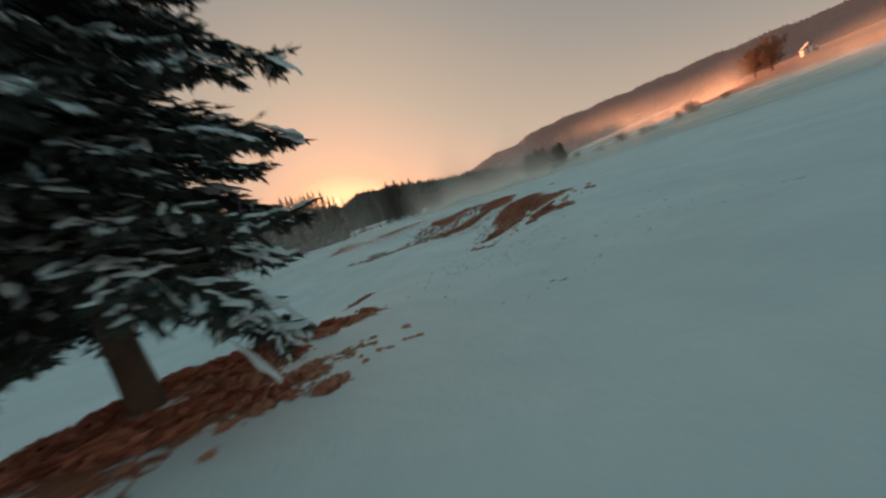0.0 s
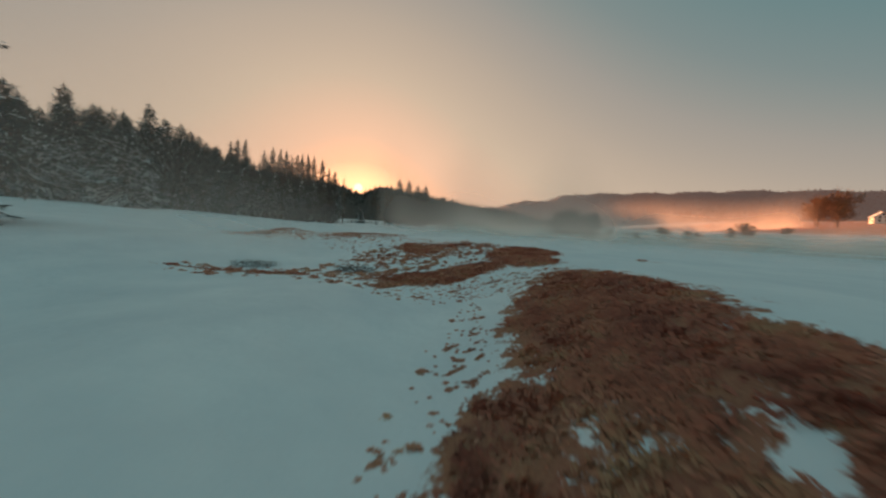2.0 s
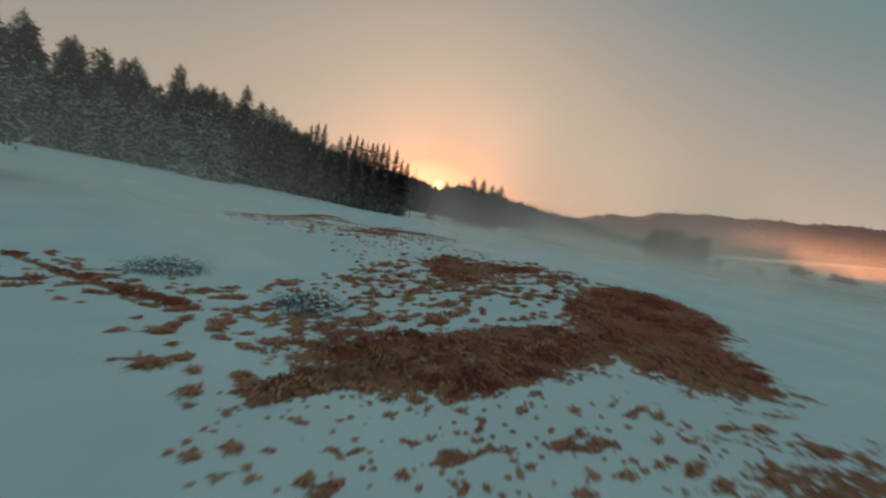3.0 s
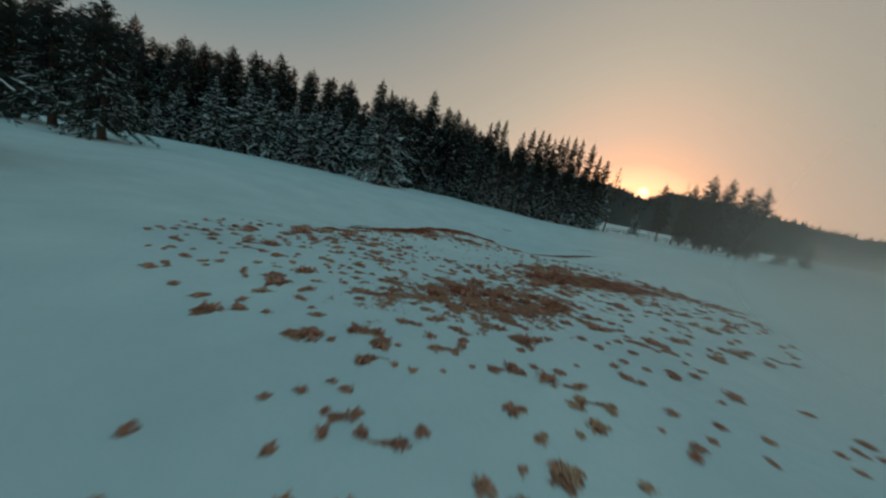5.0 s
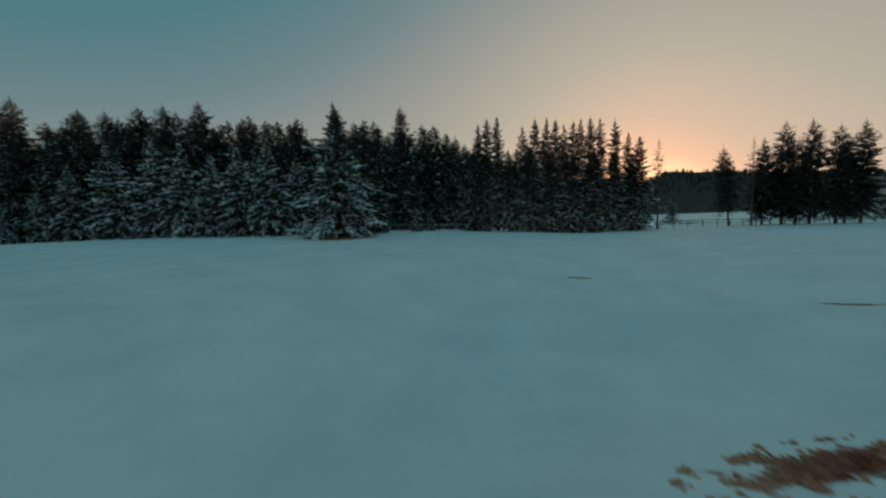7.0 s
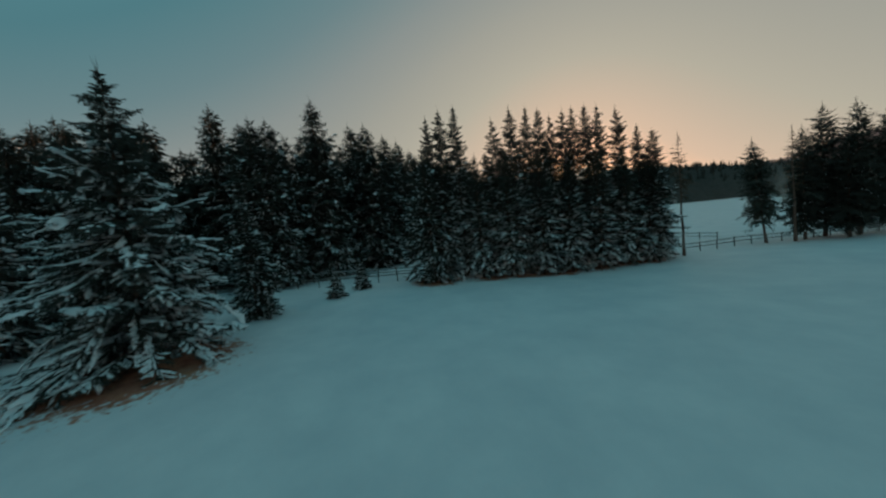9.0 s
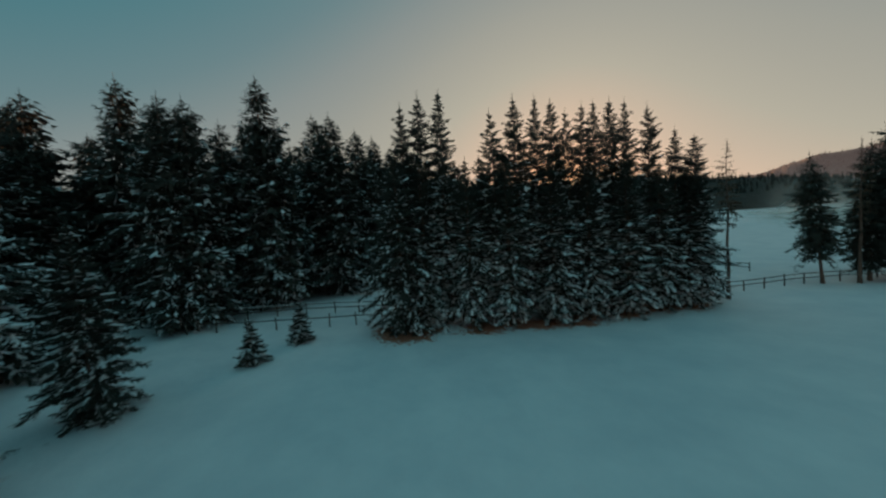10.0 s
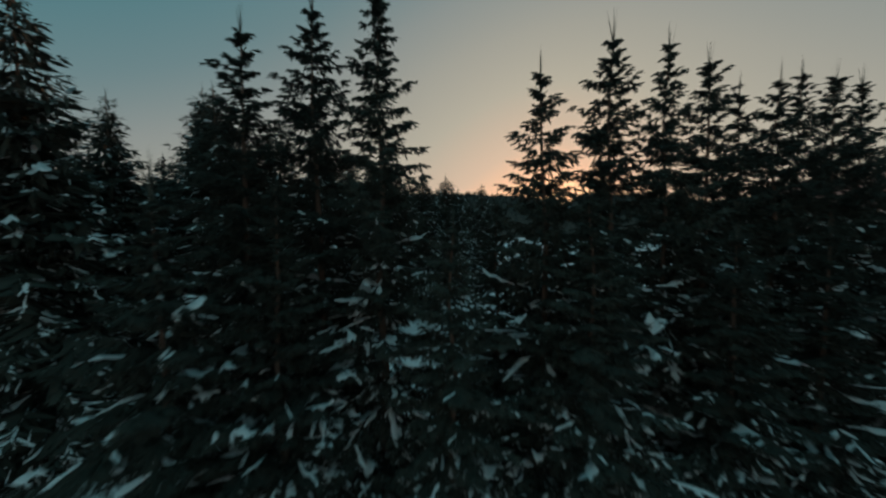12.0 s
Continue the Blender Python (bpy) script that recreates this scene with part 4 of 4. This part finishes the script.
def tussocks():
    """Dry grass clumps pushing through the snow."""
    rng = np.random.RandomState(31)
    v, f = [], []
    zs = height(CLUMPS[:, 0], CLUMPS[:, 1])
    for (x, y, r), z in zip(CLUMPS, zs):
        for _ in range(34):
            a, reach, tall = rng.uniform(0, 6.2832), r * rng.uniform(0.3, 0.9), r * rng.uniform(0.15, 0.55)
            c, s, w = math.cos(a), math.sin(a), rng.uniform(0.008, 0.018)
            o = (x + rng.normal(0, r * 0.3), y + rng.normal(0, r * 0.3), z - 0.01)
            k = len(v)
            v += [(o[0] - s * w, o[1] + c * w, o[2]), (o[0] + s * w, o[1] - c * w, o[2]),
                  (o[0] + c * reach * 0.6 + s * w, o[1] + s * reach * 0.6 - c * w, o[2] + tall), (o[0] + c * reach * 0.6 - s * w, o[1] + s * reach * 0.6 + c * w, o[2] + tall),
                  (o[0] + c * reach * 1.2, o[1] + s * reach * 1.2, o[2] + tall * 0.35)]
            f += [(k, k + 1, k + 2, k + 3), (k + 3, k + 2, k + 4)]
    return tagged(soup("grass_tussocks", v, f, M_TUSSOCK), "clumps of dry tan grass poking through the snow", "grass", kind="stuff")


def turf():
    """Matted dry blades over the bare patches, and tufts of longer ones that lean over."""
    rng = np.random.RandomState(37)

    def bare_spots(n, most):
        x, y = rng.uniform(-18.5, 10, n), rng.uniform(-1, 57.5, n)
        b = ovals(x, y, BARE) * (1 - ovals(x, y, SNOWY))
        keep = (b > 0.55 + 0.3 * rng.rand(n)) | (ovals(x, y, BROKEN) > 0.9 + 0.5 * rng.rand(n))
        return x[keep][:most], y[keep][:most]

    x, y = bare_spots(300000, 60000)
    lay, up, w = rng.uniform(0.05, 0.16, len(x)), rng.uniform(0.01, 0.06, len(x)), rng.uniform(0.006, 0.015, len(x))
    a = rng.uniform(0, 6.2832, len(x))
    # tufts: some sixty blades from one root, combed the way their neighbours lie
    tx, ty = bare_spots(26000, 3600)
    k = np.repeat(np.arange(len(tx)), 60)
    size, lean = rng.uniform(0.6, 1.3, len(tx)), 1.2 + 1.6 * ruffle(tx, ty, 9, 1.5, 4.0)
    m = len(k)
    x = np.concatenate([x, tx[k] + rng.normal(0, 0.07, m) * size[k]])
    y = np.concatenate([y, ty[k] + rng.normal(0, 0.07, m) * size[k]])
    a = np.concatenate([a, lean[k] + rng.normal(0, 0.7, m)])
    lay = np.concatenate([lay, rng.uniform(0.05, 0.15, m) * size[k]])
    up = np.concatenate([up, rng.uniform(0.015, 0.07, m) * size[k]])
    w = np.concatenate([w, rng.uniform(0.003, 0.007, m)])
    z, n = height(x, y), len(x)
    c, s = np.cos(a), np.sin(a)
    v = np.stack([np.stack([x - s * w, y + c * w, z - 0.02], 1), np.stack([x + s * w, y - c * w, z - 0.02], 1),
                  np.stack([x + c * lay * 0.55 + s * w, y + s * lay * 0.55 - c * w, z + up], 1), np.stack([x + c * lay * 1.2, y + s * lay * 1.2, z + up * 0.7], 1)], 1).reshape(-1, 3)
    i = np.arange(n)[:, None] * 4
    f = np.concatenate([i + np.array([[0, 1, 2]]), i + np.array([[0, 2, 3]])], 0)
    return tagged(heap("dry_grass", v, f, M_GRASS), "matted reddish-brown winter grass on the bare patches", "grass", kind="stuff")


tussocks()
turf()


def footprints():
    """Trodden holes in the snow along two trails, and scattered hoof marks."""
    rng = np.random.RandomState(41)
    marks = []
    for (x0, y0), (x1, y1), n in (((0.5, 5.3), (3.4, 6.35), 10), ((-12.6, 48.1), (-9.7, 44.9), 22), ((-0.9, 9.9), (4.4, 12.1), 19), ((0.9, 11.0), (4.6, 12.6), 12), ((-2.4, 10.6), (1.0, 9.4), 9), ((-0.3, 9.6), (0.9, 12.4), 7), ((1.3, 9.0), (2.6, 10.6), 8), ((4.6, 7.7), (9.2, 13.8), 9), ((-1.5, 14.2), (1.0, 15.6), 6)):
        for q in range(n):
            s = q / (n - 1)
            marks.append((x0 + (x1 - x0) * s + rng.normal(0, 0.16), y0 + (y1 - y0) * s + rng.normal(0, 0.16), math.atan2(y1 - y0, x1 - x0)))
    for _ in range(60):
        marks.append((rng.normal(0.6, 1.6), rng.normal(10.6, 0.9), rng.uniform(0, 3)))
    for _ in range(95):
        marks.append((rng.uniform(-2, 7), rng.uniform(6, 15.5), rng.uniform(0, 3)))
    v, f, mats = [], [], []
    for x, y, a in marks:
        z = float(height(x, y)) + 0.006
        l = rng.choice((0.025, 0.035, 0.05, 0.075)) * rng.uniform(0.8, 1.2)
        w = l * rng.uniform(0.4, 0.75)
        k = len(v)
        n = 10
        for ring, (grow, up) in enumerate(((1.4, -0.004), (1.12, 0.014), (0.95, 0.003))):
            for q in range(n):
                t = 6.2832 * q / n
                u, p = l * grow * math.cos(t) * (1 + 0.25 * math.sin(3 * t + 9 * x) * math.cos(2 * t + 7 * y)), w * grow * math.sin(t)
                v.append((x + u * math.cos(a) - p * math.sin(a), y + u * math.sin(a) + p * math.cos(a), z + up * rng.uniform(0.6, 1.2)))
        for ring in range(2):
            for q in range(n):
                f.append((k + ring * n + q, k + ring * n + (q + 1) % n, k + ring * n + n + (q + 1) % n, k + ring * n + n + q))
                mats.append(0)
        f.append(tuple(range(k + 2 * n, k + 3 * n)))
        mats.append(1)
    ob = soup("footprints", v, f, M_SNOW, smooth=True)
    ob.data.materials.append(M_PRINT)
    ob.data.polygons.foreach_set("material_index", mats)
    return tagged(ob, "trails of dark footprints trodden into the snow", "footprints", kind="stuff")


footprints()


def bramble(x, y, r, tall, seed):
    """A low thicket of arching grey stems with snow caught in it."""
    rng = np.random.RandomState(seed)
    root = new("bramble_bush")
    root.location = (x, y, float(height(x, y)))
    v, f, sv, sf = [], [], [], []
    for _ in range(320):
        a, b = rng.uniform(0, 6.2832), rng.uniform(0, 6.2832)
        o = np.array((math.cos(a), math.sin(a), 0)) * r * math.sqrt(rng.rand()) * 0.8
        d = np.array((math.cos(b), math.sin(b), 0))
        n, h, w = rng.uniform(0.2, 0.55) * r, tall * rng.uniform(0.15, 1.0) ** 1.3, rng.uniform(0.004, 0.009)
        side = np.array((-d[1], d[0], 0)) * w
        k = len(v)
        for s in (0, 0.35, 0.7, 1.0):
            p = o + d * n * s + np.array((0, 0, h * (1 - (1.5 * s - 0.75) ** 2 / 0.5625) * 0.9))
            v += [p + side, p - side]
        f += [(k + 2 * q, k + 2 * q + 1, k + 2 * q + 3, k + 2 * q + 2) for q in range(3)]
        if rng.rand() < 0.3:
            p = o + d * n * 0.5 + np.array((0, 0, h * 0.92))
            k = len(sv)
            e = rng.uniform(0.02, 0.06)
            sv += [p + d * e * 1.6, p + side / w * e * 0.7 - (0, 0, 0.02), p - d * e * 1.6, p - side / w * e * 0.7 - (0, 0, 0.02), p + (0, 0, 0.03)]
            sf += [(k, k + 1, k + 4), (k + 1, k + 2, k + 4), (k + 2, k + 3, k + 4), (k + 3, k, k + 4)]
    tagged(soup("thicket", v, f, M_BRAMBLE, root), kind="stuff")
    tagged(soup("snow_cover", sv, sf, M_SNOW, root, "snow caught on the stems", smooth=True), kind="stuff")
    return tagged(root, "low grey bramble thicket half buried in snow", "bush", "brambles in the hollow")


for k, (x, y, r, h) in enumerate(((-2.5, 29.3, 0.95, 0.26), (-7.2, 29.4, 1.1, 0.24), (-18.4, 44.8, 0.8, 0.2))):
    bramble(x, y, r, h, 90 + k)
